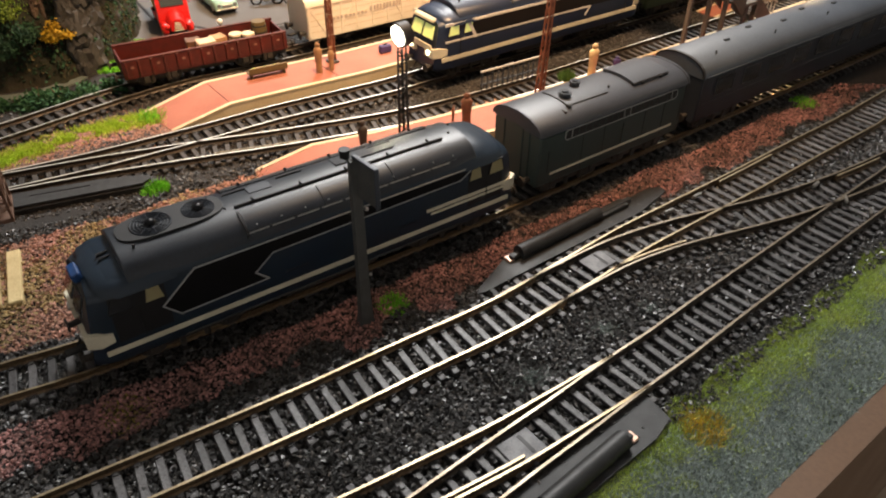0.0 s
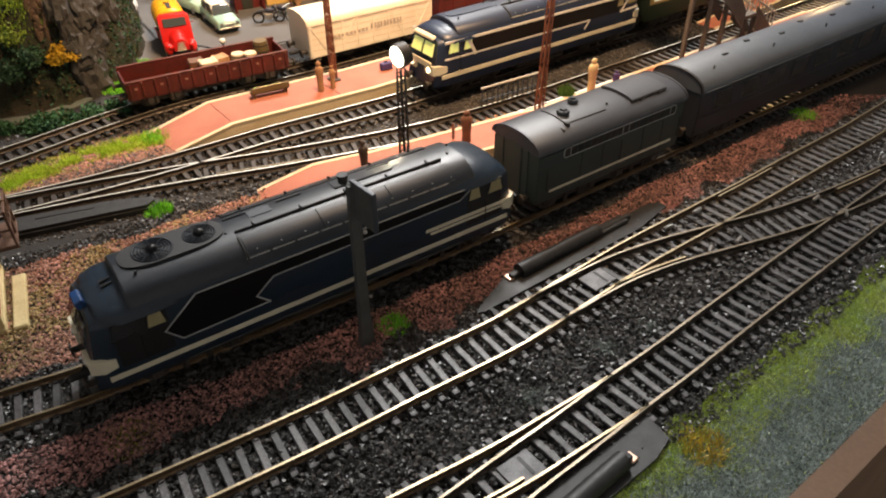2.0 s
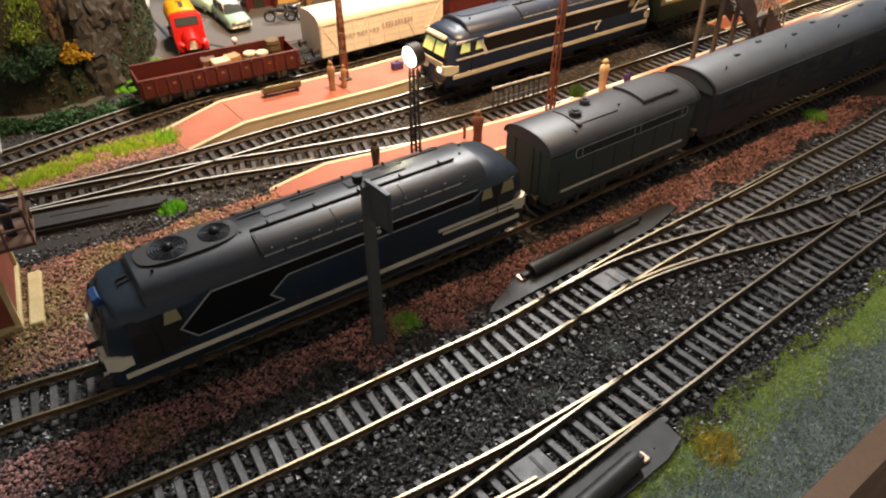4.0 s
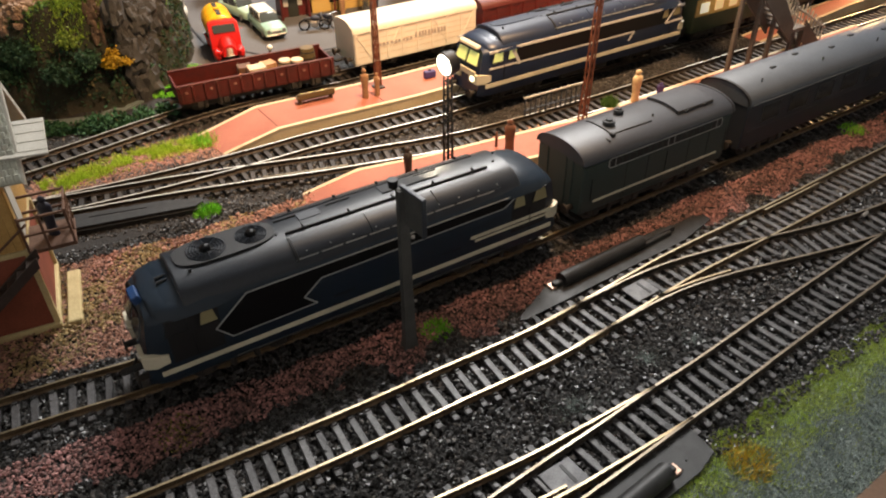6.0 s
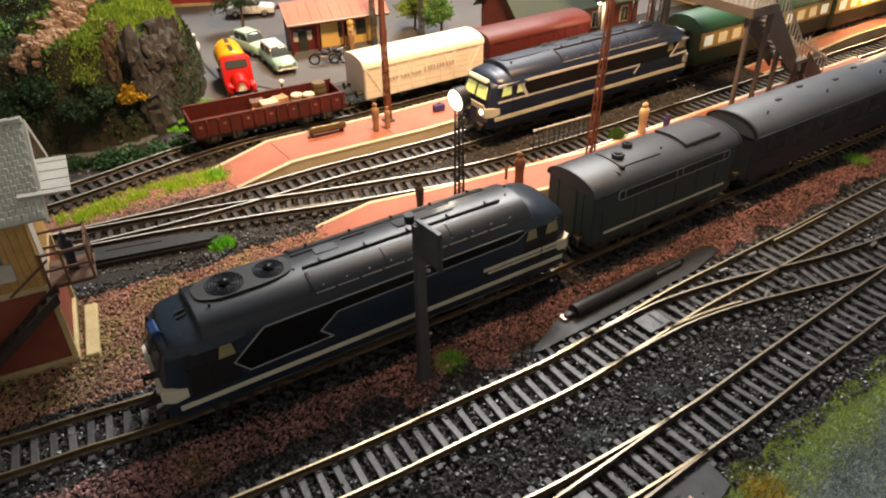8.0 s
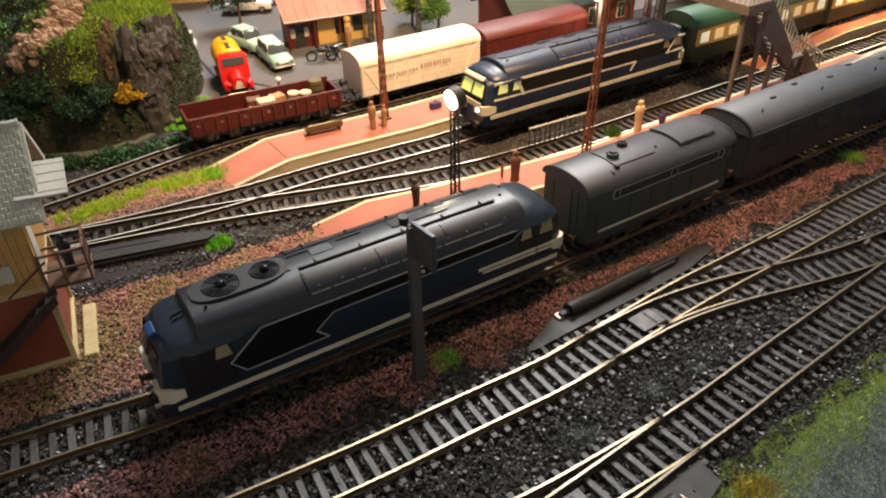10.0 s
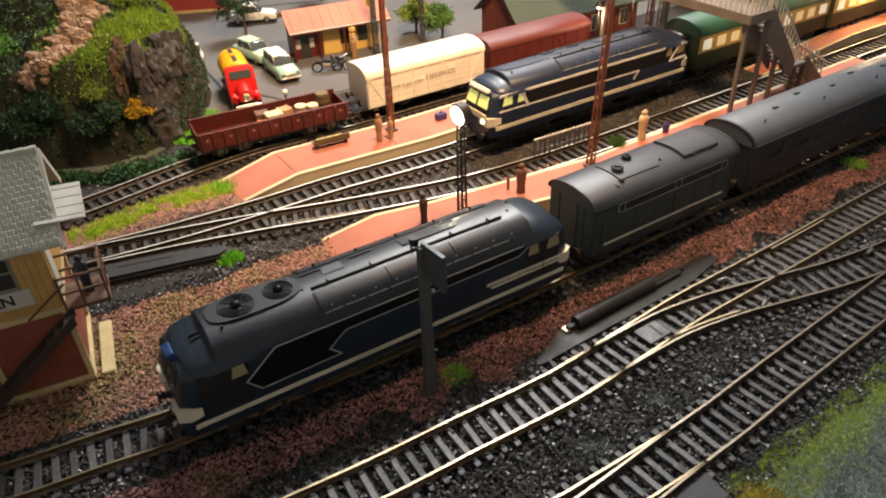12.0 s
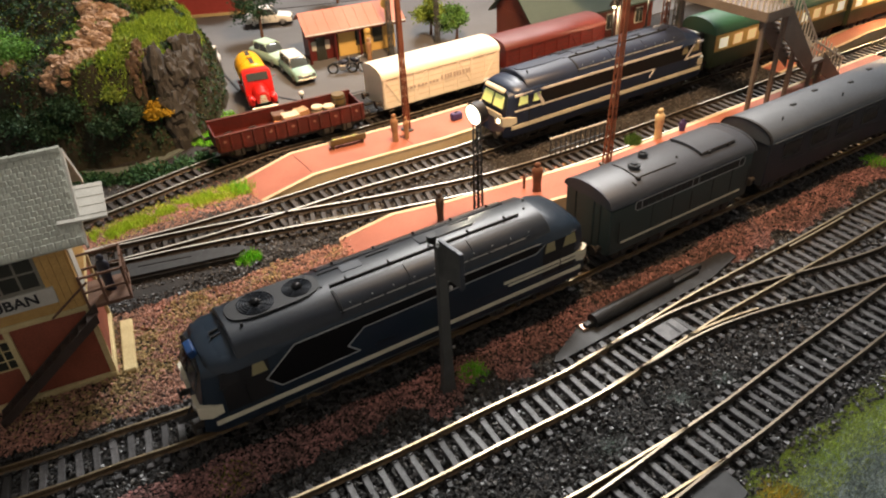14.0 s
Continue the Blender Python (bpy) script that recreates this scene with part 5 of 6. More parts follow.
M_TUFT = mat("bright_green_flock", (0.16, 0.50, 0.03), (0.22, 0.55, 0.04), 0.8, big=6, small=0.5, bump=0, island=0.4)
M_TUFTYELLOW = mat("straw_flock", (0.70, 0.50, 0.09), (0.58, 0.44, 0.09), 0.8, big=6, small=0.5, bump=0, island=0.4)
M_TUFTOLIVE = mat("olive_flock", (0.24, 0.22, 0.04), (0.28, 0.22, 0.05), 0.8, big=6, small=0.5, bump=0, island=0.4)
M_PLANT = mat("leaf_green_flock", (0.09, 0.18, 0.035), (0.06, 0.13, 0.025), 0.8, big=6, small=0.5, bump=0, island=0.4)
for k, (x, y, r, h, m, lab) in enumerate(((-18, 210, 6.5, 5, M_TUFT, "bright green tuft at the post foot"), (218, 393, 8, 5, M_TUFT, "bright green tuft beside the coach"),
                                          (-138, 293, 7, 6, M_TUFT, "bright green tuft on the red gravel"), (-163, 370, 10, 6, M_TUFT, "bright green tuft at the platform ramp"),
                                          (-104, 156, 9, 2.5, M_TUFTOLIVE, "flat olive tuft in the gravel"), (88, 151, 8.5, 5, M_TUFTYELLOW, "straw yellow tuft on the grassy edge"),
                                          (-207, 434, 9, 4, M_TUFT, "bright green grass patch at the rock foot"), (-206, 448, 9, 4, M_TUFT, "bright green grass patch at the rock foot"), (-210, 477, 9, 4, M_TUFT, "bright green grass patch at the rock foot"), (64, 394, 5, 8, M_PLANT, "green plant on the platform fence"), (76, 404, 5, 8, M_PLANT, "green plant on the platform fence"))):
    clump("grass_tuft", lab, "grass tuft", x, y, 10 if y > 395 and x > 60 and x < 80 else 0, r, h, 420, 1.0, m, "", k + 3)


# ---- grassy verge, weeds and bushes ----
def blades(name, pts, h, leaf, m, label, category="grass"):
    """Short flock fibres standing on the given places, one mesh."""
    n = len(pts)
    pts = np.asarray(pts, float)
    z = pts[:, 2] if pts.shape[1] > 2 else np.zeros(n)
    a = rng.uniform(0, np.pi, n)
    w = leaf * rng.uniform(0.2, 0.5, n)
    top = h * rng.uniform(0.4, 1.0, n)
    v = np.zeros((n, 3, 3))
    v[:, 0] = np.stack([pts[:, 0] - w * np.cos(a), pts[:, 1] - w * np.sin(a), z - 0.1], 1)
    v[:, 1] = np.stack([pts[:, 0] + w * np.cos(a), pts[:, 1] + w * np.sin(a), z - 0.1], 1)
    v[:, 2] = np.stack([pts[:, 0] + rng.normal(0, leaf, n), pts[:, 1] + rng.normal(0, leaf, n), z + top], 1)
    me = bpy.data.meshes.new(name)
    me.from_pydata((v.reshape(-1, 3) * MM).tolist(), [], np.arange(3 * n).reshape(-1, 3).tolist())
    me.materials.append(m)
    return tagged(new(name, me), label, category, kind="stuff")


def verge():
    a, b = edge_point(-200, 0.2), edge_point(420, 0.2)
    c, d = edge_point(420, 36), edge_point(-200, 36)
    tagged(part("verge", prism([a, b, c, d], -0.5, 0.5), M_VERGE), kind="structure", label="grey-green scattered verge along the layout edge", category="verge")
    s = rng.uniform(-90, 270, 170000)
    o = rng.uniform(0.5, 44, 170000)
    p = np.array([edge_point(x, y) for x, y in zip(s, o)])
    n1 = smooth_noise(p, 18.0, 7.0) + 0.5 * smooth_noise(p, 6.0, 9.0)
    edge = o < 40 + 3 * n1
    green = edge & (rng.uniform(size=len(p)) < np.clip((o - 17 - 10 * n1) / 14.0, 0.03, 0.92))
    pale = edge & ~green
    blades("green_flock", p[green], 2.2, 0.65, M_GRASS, "yellow-green flock grass on the verge")
    blades("grey_flock", p[pale], 1.7, 0.7, M_GREYFLOCK, "grey-green short flock on the verge")


M_GREYFLOCK = mat("grey_green_flock", (0.36, 0.41, 0.39), (0.19, 0.23, 0.215), 0.9, big=10, small=0.6, bump=0, island=0.7)
verge()


M_WEED = mat("yellow_green_weed", (0.36, 0.56, 0.04), (0.44, 0.54, 0.07), 0.85, big=8, small=0.8, bump=0, island=0.4)


def weeds():
    q, d = curve_points([(-232, 312), (-200, 345), (-172, 364), (-150, 371)], 2.0)
    k = rng.integers(0, len(q), 20000)
    off = rng.normal(0, 4.2, 20000)
    p = q[k] + np.stack([-d[k, 1] * off, d[k, 0] * off], 1) + d[k] * rng.uniform(-1, 1, (len(k), 1))
    n1 = smooth_noise(p, 9.0, 12.0)
    blades("weeds", p[n1 > -0.14 + rng.normal(0, 0.12, len(p))], 2.6, 0.8, M_WEED, "yellow-green weeds between the tracks", "weeds")
    p = np.stack([rng.uniform(-190, -60, 9000), rng.uniform(215, 300, 9000)], 1)
    n2 = smooth_noise(p, 26.0, 15.0)
    u = across_train(p)
    blades("dry_weeds", p[(n2 > 0.10) & (u > 20) & (u < 76)], 1.6, 0.9, M_TUFTOLIVE, "olive dry weeds in the red gravel", "weeds")


def dust_patches():
    for x, y, r in ((33, 172, 7.0), (62, 197, 6.0), (84, 208, 5.0)):
        a, q = rng.uniform(0, 2 * np.pi, 900), np.abs(rng.normal(0, 0.5, 900)) * r
        p = np.stack([x + 1.5 * q * np.cos(a), y + q * np.sin(a), np.full(900, 1.2)], 1)
        blades("dust_patch", p, 0.9, 0.45, M_GREYFLOCK, "grey-green dust patch on the black ballast", "dust")
    q, d = curve_points([(-240, 305), (-200, 342), (-172, 362), (-146, 362)], 2.0)
    k = rng.integers(0, len(q), 16000)
    off = rng.normal(-2, 8.0, 16000)
    p = q[k] + np.stack([-d[k, 1] * off, d[k, 0] * off], 1) + d[k] * rng.uniform(-1, 1, (len(k), 1))
    scatter("brown_gravel", p, rng.uniform(0.6, 1.5, len(p)), M_RED_STONE, "brown gravel around the weeds", "gravel")


weeds()
dust_patches()


# ---- hill ----
HILL_FOOT = [(-360, 405), (-300, 394), (-262, 400), (-234, 414), (-219, 436), (-213, 460), (-214, 488), (-226, 530), (-260, 590), (-330, 640)]


def hill_height(x, y):
    q, d = HQ, HD
    r = np.array((x, y)) - q
    k = int((r ** 2).sum(1).argmin())
    side = d[k][0] * r[k][1] - d[k][1] * r[k][0]
    dist = math.sqrt((r[k] ** 2).sum()) * (1 if side > 0 else -1)
    n = noise.noise((x / 26.0, y / 26.0, 3.0)) + 0.5 * noise.noise((x / 10.0, y / 10.0, 8.0))
    dist += 5 * n + 2.2 * noise.noise((x / 5.0, y / 5.0, 2.0))
    if dist <= 0:
        return -1.0
    steep = 56.0 * min(1.0, (dist / 17.0)) ** 0.8
    return steep + 0.38 * max(0.0, dist - 15) + 7 * n + 2.5 * noise.noise((x / 4.0, y / 4.0, 6.0))


HQ, HD = curve_points(HILL_FOOT, 3.0)


def hill():
    xs, ys = np.arange(-460, -200, 2.0), np.arange(385, 680, 2.0)
    bm = bmesh.new()
    grid = [[bm.verts.new((x + 1.2 * noise.noise((x / 7, y / 7, 1)), y + 1.2 * noise.noise((x / 7, y / 7, 5)), hill_height(x, y))) for x in xs] for y in ys]
    for j in range(len(ys) - 1):
        for i in range(len(xs) - 1):
            bm.faces.new((grid[j][i], grid[j][i + 1], grid[j + 1][i + 1], grid[j + 1][i]))
    tagged(part("hill", bm, M_HILL, smooth=70), "earth and rock hill covered with moss and bushes", "hill", kind="structure")


hill()


def crag(label, spots, m, seed, sq, ledge, tilt):
    """Layered rock lumps, each an angular boulder part."""
    rs = random.Random(seed)
    x0, y0 = spots[0][0], spots[0][1]
    t = thing("rock_outcrop", x0, y0, 0, 0, label, "rock")
    for x, y, z, r in spots:
        bm = ball((0, 0, 0), r, sub=3, sq=[q * rs.uniform(0.75, 1.25) for q in sq])
        sd = rs.uniform(0, 90)
        for v in bm.verts:
            k = 1 + 0.5 * noise.noise(v.co / (r * 0.6) + Vector((sd, 0, 0))) + 0.25 * noise.noise(v.co / (r * 0.2) + Vector((0, sd, 0)))
            v.co = v.co * k
            v.co = Vector((round(v.co.x / 1.3) * 1.3, v.co.y, round(v.co.z / ledge) * ledge))
        bmesh.ops.rotate(bm, verts=bm.verts, cent=(0, 0, 0), matrix=Euler((rs.uniform(-0.25, 0.25), tilt + rs.uniform(-0.2, 0.2), rs.uniform(-0.6, 0.6))).to_matrix())
        bmesh.ops.translate(bm, verts=bm.verts, vec=(x - x0, y - y0, z))
        part("boulder", bm, m, t, smooth=15)


M_PALEROCK = mat("tan_rock", (0.40, 0.27, 0.17), (0.15, 0.09, 0.06), 0.85, big=5, small=0.8, bump=0.8, mix=0.4)
rs0 = random.Random(4)


def on_hill(x, y, r, sink=0.2):
    return (x, y, hill_height(x, y) - r * sink, r)


cas = curve_points([(-284, 492), (-283, 480), (-278, 464), (-275, 448), (-277, 434), (-284, 420), (-290, 412)], 1.0)[0]
crag("tan broken rock face among the hill moss", [on_hill(cas[k][0] + rs0.uniform(-8, 8), cas[k][1] + rs0.uniform(-6, 6), rs0.uniform(2.4, 5.0), -0.1) for k in range(len(cas) - 1) for turn in range(2)], M_PALEROCK, 3, (1.3, 0.9, 0.7), 1.3, 0.25)
crag("small tan rock at the hill foot", [on_hill(-322 + rs0.uniform(-4, 4), 424 + rs0.uniform(-8, 4), rs0.uniform(3, 5)) for k in range(8)], M_PALEROCK, 6, (0.8, 0.8, 1.3), 1.3, 0.1)
crag("brown cracked rock in the hill flank", [on_hill(-236 + rs0.uniform(-9, 6), 432 + rs0.uniform(-8, 10), rs0.uniform(2.5, 4.6)) for k in range(34)], M_CRACKROCK, 5, (0.5, 0.8, 1.7), 2.6, 0.1)
crag("dark grey rock face at the end of the hill", [(-225 + rs0.uniform(-6, 2), 428 + 1.6 * (k % 36) + rs0.uniform(-3, 3), 4 + 4.0 * ((k * 7) % 13) + rs0.uniform(-3, 3), rs0.uniform(7, 12)) for k in range(64)], M_ROCK, 8, (0.55, 0.8, 1.2), 3.0, 0.0)


def leaves(name, pts, size, m, label, category="foliage"):
    """Many small tilted leaf flakes in one mesh."""
    n = len(pts)
    c = np.asarray(pts, float)
    u = rng.normal(size=(n, 3))
    u /= np.linalg.norm(u, axis=1)[:, None]
    w = np.cross(u, rng.normal(size=(n, 3)))
    w /= np.linalg.norm(w, axis=1)[:, None]
    s = (size * rng.uniform(0.6, 1.3, n))[:, None]
    v = np.stack([c + u * s, c + w * s * 0.7, c - u * s, c - w * s * 0.7], 1)
    me = bpy.data.meshes.new(name)
    me.from_pydata((v.reshape(-1, 3) * MM).tolist(), [], np.arange(4 * n).reshape(-1, 4).tolist())
    me.materials.append(m)
    return tagged(new(name, me), label, category)


M_MOSS = mat("yellow_green_moss", (0.19, 0.26, 0.028), (0.12, 0.18, 0.025), 0.85, big=14, small=0.8, bump=0, island=0.45)
M_BUSH = mat("mid_green_foliage", (0.10, 0.22, 0.04), (0.06, 0.14, 0.03), 0.8, big=14, small=0.8, bump=0, island=0.45)
M_DARKBUSH = mat("dark_green_foliage", (0.022, 0.065, 0.028), (0.015, 0.045, 0.02), 0.8, big=14, small=0.8, bump=0, island=0.45)
M_LEAFGREEN = mat("fresh_green_foliage", (0.13, 0.30, 0.05), (0.08, 0.21, 0.035), 0.8, big=10, small=0.8, bump=0, island=0.45)
M_HEDGE = mat("hedge_green_foliage", (0.03, 0.10, 0.035), (0.02, 0.065, 0.025), 0.8, big=10, small=0.8, bump=0, island=0.5)
M_GOLD = mat("golden_foliage", (0.46, 0.30, 0.015), (0.40, 0.24, 0.012), 0.8, big=6, small=0.8, bump=0, island=0.3)


def hill_cover():
    p = np.stack([rng.uniform(-420, -205, 80000), rng.uniform(388, 600, 80000)], 1)
    n1 = smooth_noise(p, 30.0, 21.0) + 0.5 * smooth_noise(p, 10.0, 22.0)
    z = np.array([hill_height(x, y) for x, y in p])
    r1 = rng.uniform(size=len(p))
    top = (z > 38) & (n1 > -0.3)
    # lower slopes get darker flakes that paint in the shade there
    low = (z > 2) & ~top
    q = np.c_[p, z + rng.uniform(-0.5, 2.2, len(p))]
    fringe = (z > 42) & (z < 82) & (p[:, 0] > -262) & (n1 > -0.45)
    blades("hill_grass", np.repeat(q[fringe], 2, 0) + rng.normal(0, 1.0, (2 * fringe.sum(), 3)) * (1, 1, 0.2), 4.2, 1.0, M_HILLGRASS, "bright yellow-green grass over the hill edge")
    for sel, size, m, lab in ((top & (r1 < np.where(p[:, 0] > -296, 0.5, 0.14)), 0.9, M_MOSS, "yellow-green moss flakes on the hill"), (top & (r1 >= 0.5) & (p[:, 0] > -296), 0.9, M_BUSH, "mid-green moss flakes on the hill"), (top & (r1 >= 0.5) & (p[:, 0] <= -296), 1.1, M_DARKBUSH, "dark green moss flakes on the hill"),
                              (low & (r1 < 0.3), 1.1, M_UNDER, "brown undergrowth on the hill slope, darkened for its shade"), (low & (r1 > 0.3), 1.2, M_DARKBUSH, "green undergrowth on the hill slope, darkened for its shade")):
        tagged(leaves("moss_cover", q[sel], size, m, lab, "moss"), kind="stuff")


M_HILLGRASS = mat("hill_grass_green", (0.24, 0.36, 0.035), (0.16, 0.27, 0.03), 0.85, big=10, small=0.8, bump=0, island=0.45)
# brown lowered along with the shaded slope it covers
M_UNDER = mat("brown_undergrowth", (0.07, 0.05, 0.02), (0.045, 0.05, 0.018), 0.9, big=14, small=0.8, bump=0, island=0.4)
hill_cover()


def bush(x, y, z, r, n, m, label, flat=0.8, leaf=1.3):
    t = thing("bush", x, y, z, 0, label, "bush", "bushes")
    lumps = rng.normal(0, 0.45, (7, 3)) * r
    c = lumps[rng.integers(0, 7, n)] + rng.normal(0, 0.27, (n, 3)) * r
    c[:, 2] = np.abs(c[:, 2]) * flat
    ob = leaves("leaf_mass", c, leaf, m, "")
    ob.parent = t
    for key in ("category",):
        del ob[key]
    bm = bmesh.new()
    for k in range(4):
        rod((0, 0, -1), tuple(lumps[k] * 0.8 + np.array((0, 0, r * 0.5))), 0.6, 0.25, 5, bm)
    part("stems", bm, M_BROWN, t)


for x, y, z, r, m, lab in ((-330, 436, 64, 17, M_LEAFGREEN, "bright green bush on the hill"), (-352, 425, 44, 22, M_DARKBUSH, "dark green bush on the hill slope"), (-300, 402, 24, 15, M_DARKBUSH, "dark green bush at the hill foot"),
                           (-284, 500, 92, 16, M_LEAFGREEN, "green bush above the tan rock"), (-262, 406, 24, 13, M_DARKBUSH, "dark bush under the rock"), (-334, 406, 28, 16, M_DARKBUSH, "dark bush at the hill foot"), (-282, 404, 34, 14, M_DARKBUSH, "dark bush under the rock"), (-246, 412, 30, 9, M_DARKBUSH, "dark bush on the rock flank"), (-252, 440, 60, 11, M_MOSS, "mossy shrub on the hill flank"), (-258, 418, 40, 10, M_MOSS, "mossy shrub on the hill flank"),
                           (-262, 520, 72, 16, M_MOSS, "yellow-green shrub on the hill top"), (-304, 530, 86, 22, M_DARKBUSH, "dark green shrub on the hill top"), (-374, 500, 84, 28, M_DARKBUSH, "large dark green bush on the hill"),
                           (-234, 421, 27, 7, M_GOLD, "small golden yellow bush on the rock")):
    bush(x, y, z, r, int(230 * r), m, lab, 0.8, 0.95)
for k in range(9):
    x = -292 + k * 11.5
    bush(x, 379 + 0.9 * max(0, (x + 246)) * 0.62 + rng.uniform(-3, 3), 0, 8.5, 1000, M_HEDGE, "low dark green hedge bush along the goods track", 0.7, 1.1)
q, d = curve_points([(-300, 384), (-257, 391), (-236, 405), (-219, 440), (-214, 470)], 3.0)
tagged(part("footpath", loft([[(x - dy * -4, y + dx * -4, -0.2), (x - dy * 5, y + dx * 5, -0.2), (x - dy * 5, y + dx * 5, 0.9), (x - dy * -4, y + dx * -4, 0.9)] for (x, y), (dx, dy) in zip(q, d)]), M_VERGE),
       kind="structure", label="pale grey-green footpath at the hill foot", category="footpath")
k = rng.integers(0, len(q), 9000)
off = rng.normal(-1.0, 4.5, 9000)
sel = (q[k][:, 1] + off) > 425
pp = q[k] + np.stack([-d[k, 1] * off, d[k, 0] * off], 1) + d[k] * rng.uniform(-1.5, 1.5, (len(k), 1))
blades("bank_grass", pp[sel], 3.2, 1.0, M_TUFT, "bright green grass at the rock foot")


# ---- town behind the goods track ----
tagged(part("road", prism([(-217, 462), (-120, 512), (40, 625), (300, 812), (300, 1150), (-420, 1150), (-330, 700), (-240, 560)], -0.4, 0.7), M_ASPHALT), kind="structure", label="grey asphalt town square", category="road")
for a, b in (((-290, 640), (-214, 525)), ((-190, 516), (-150, 498)), ((-150, 498), (-60, 552)), ((-300, 735), (-120, 790))):
    v = Vector((b[0] - a[0], b[1] - a[1]))
    g1 = part("road_joint", box(((a[0] + b[0]) / 2, (a[1] + b[1]) / 2, 0.85), (v.length, 2.0, 0.5), 0.1, rz=math.degrees(math.atan2(v.y, v.x))), M_BLACK)
    tagged(g1, "dark joint strip across the grey road", "road joint", kind="structure")


def wheel_set(t, xs, w, r):
    for x in xs:
        for sy in (-1, 1):
            wh = part("wheel", rod((x, sy * (w - 1.8), r), (x, sy * w, r), r, seg=18), M_BLACK, t)
            part("hub_cap", rod((x, sy * (w - 0.1), r), (x, sy * (w + 0.2), r), r * 0.55, seg=14), M_STEEL, wh)


def car(x, y, rz, body_m, roof_m, label, estate):
    """Small 1950s car, nose towards +x, 46 mm long."""
    t = thing("toy_car", x, y, 0.7, rz, label, "car", "toy cars")
    w = 8.6
    prof = [(-23, 4.0), (-23.5, 8.5), (-21, 10.5), (10, 11.0), (20, 9.8), (23, 8.0), (23.4, 4.0)]
    rings = [[(a * k2, y0, z if z < 5 else z - dz) for a, z in prof] for y0, k2, dz in ((-w, 0.96, 1.2), (-w + 1.4, 1.0, 0.0), (w - 1.4, 1.0, 0.0), (w, 0.96, 1.2))]
    body = part("body", loft(rings), body_m, t, smooth=50)
    xr = -21.5 if estate else -15.5
    cab = [(xr, 10.3), (xr + 1.8, 15.6), (xr + 4, 16.8), (3, 16.8), (5, 16.0), (10.0, 10.6)]
    part("cabin", loft([[(a * 0.98, y0, 10.3 + (z - 10.3) * k) for a, z in cab] for y0, k in ((-w + 1.4, 0.9), (-w + 2.4, 1.0), (w - 2.4, 1.0), (w - 1.4, 0.9))]), M_PANE3, t, "glazed cabin", smooth=40)
    part("roof", box(((xr + 4.5) / 2, 0, 17.0), (5 - xr - 3, 2 * w - 4.4, 1.0), 0.4), roof_m, t)
    for px in (xr + 1.5, (xr + 5) / 2, 5.4):
        for sy in (-1, 1):
            part("pillar", rod((px + (2.5 if px > 4 else 0), sy * (w - 1.5), 10.2), (px - (1.5 if px > 4 else 0), sy * (w - 2.2), 17.0), 0.55, seg=5), roof_m, t)
    wheel_set(t, (-14, 14), w, 3.6)
    for sx in (-1, 1):
        part("bumper", box((sx * 23.6, 0, 4.6), (1.0, 2 * w - 1, 1.4), 0.4), M_STEEL, t)
    for sy in (-1, 1):
        part("headlight", rod((22.6, sy * 6, 7.6), (23.8, sy * 6, 7.6), 1.4, seg=12), M_STEEL, t)
    part("grille", box((23.4, 0, 6.8), (0.6, 7.5, 2.2), 0.2), M_STEEL, t)


M_PANE3 = glass("car_glass", (0.05, 0.06, 0.06), 0.08, 1.0)
M_MINT = mat("pale_mint_paint", (0.42, 0.58, 0.46), (0.38, 0.54, 0.42), 0.3, big=20, small=0.5, bump=0.02)
M_TEAL = mat("pale_teal_paint", (0.30, 0.48, 0.42), (0.27, 0.44, 0.38), 0.3, big=20, small=0.5, bump=0.02)
M_CARWHITE = mat("white_car_paint", (0.72, 0.72, 0.68), (0.66, 0.66, 0.62), 0.3, big=20, small=0.5, bump=0.02)
car(-173, 555, -57, M_TEAL, M_CARWHITE, "pale teal estate car with a white roof", True)
car(-205, 592, -42, M_MINT, M_MINT, "pale mint saloon car parked on the square", False)
car(-236, 700, 10, M_CARWHITE, M_CARWHITE, "white car parked by the far kerb", False)
car(-252, 566, -75, M_CARWHITE, M_CARWHITE, "white car half hidden by the rock", True)


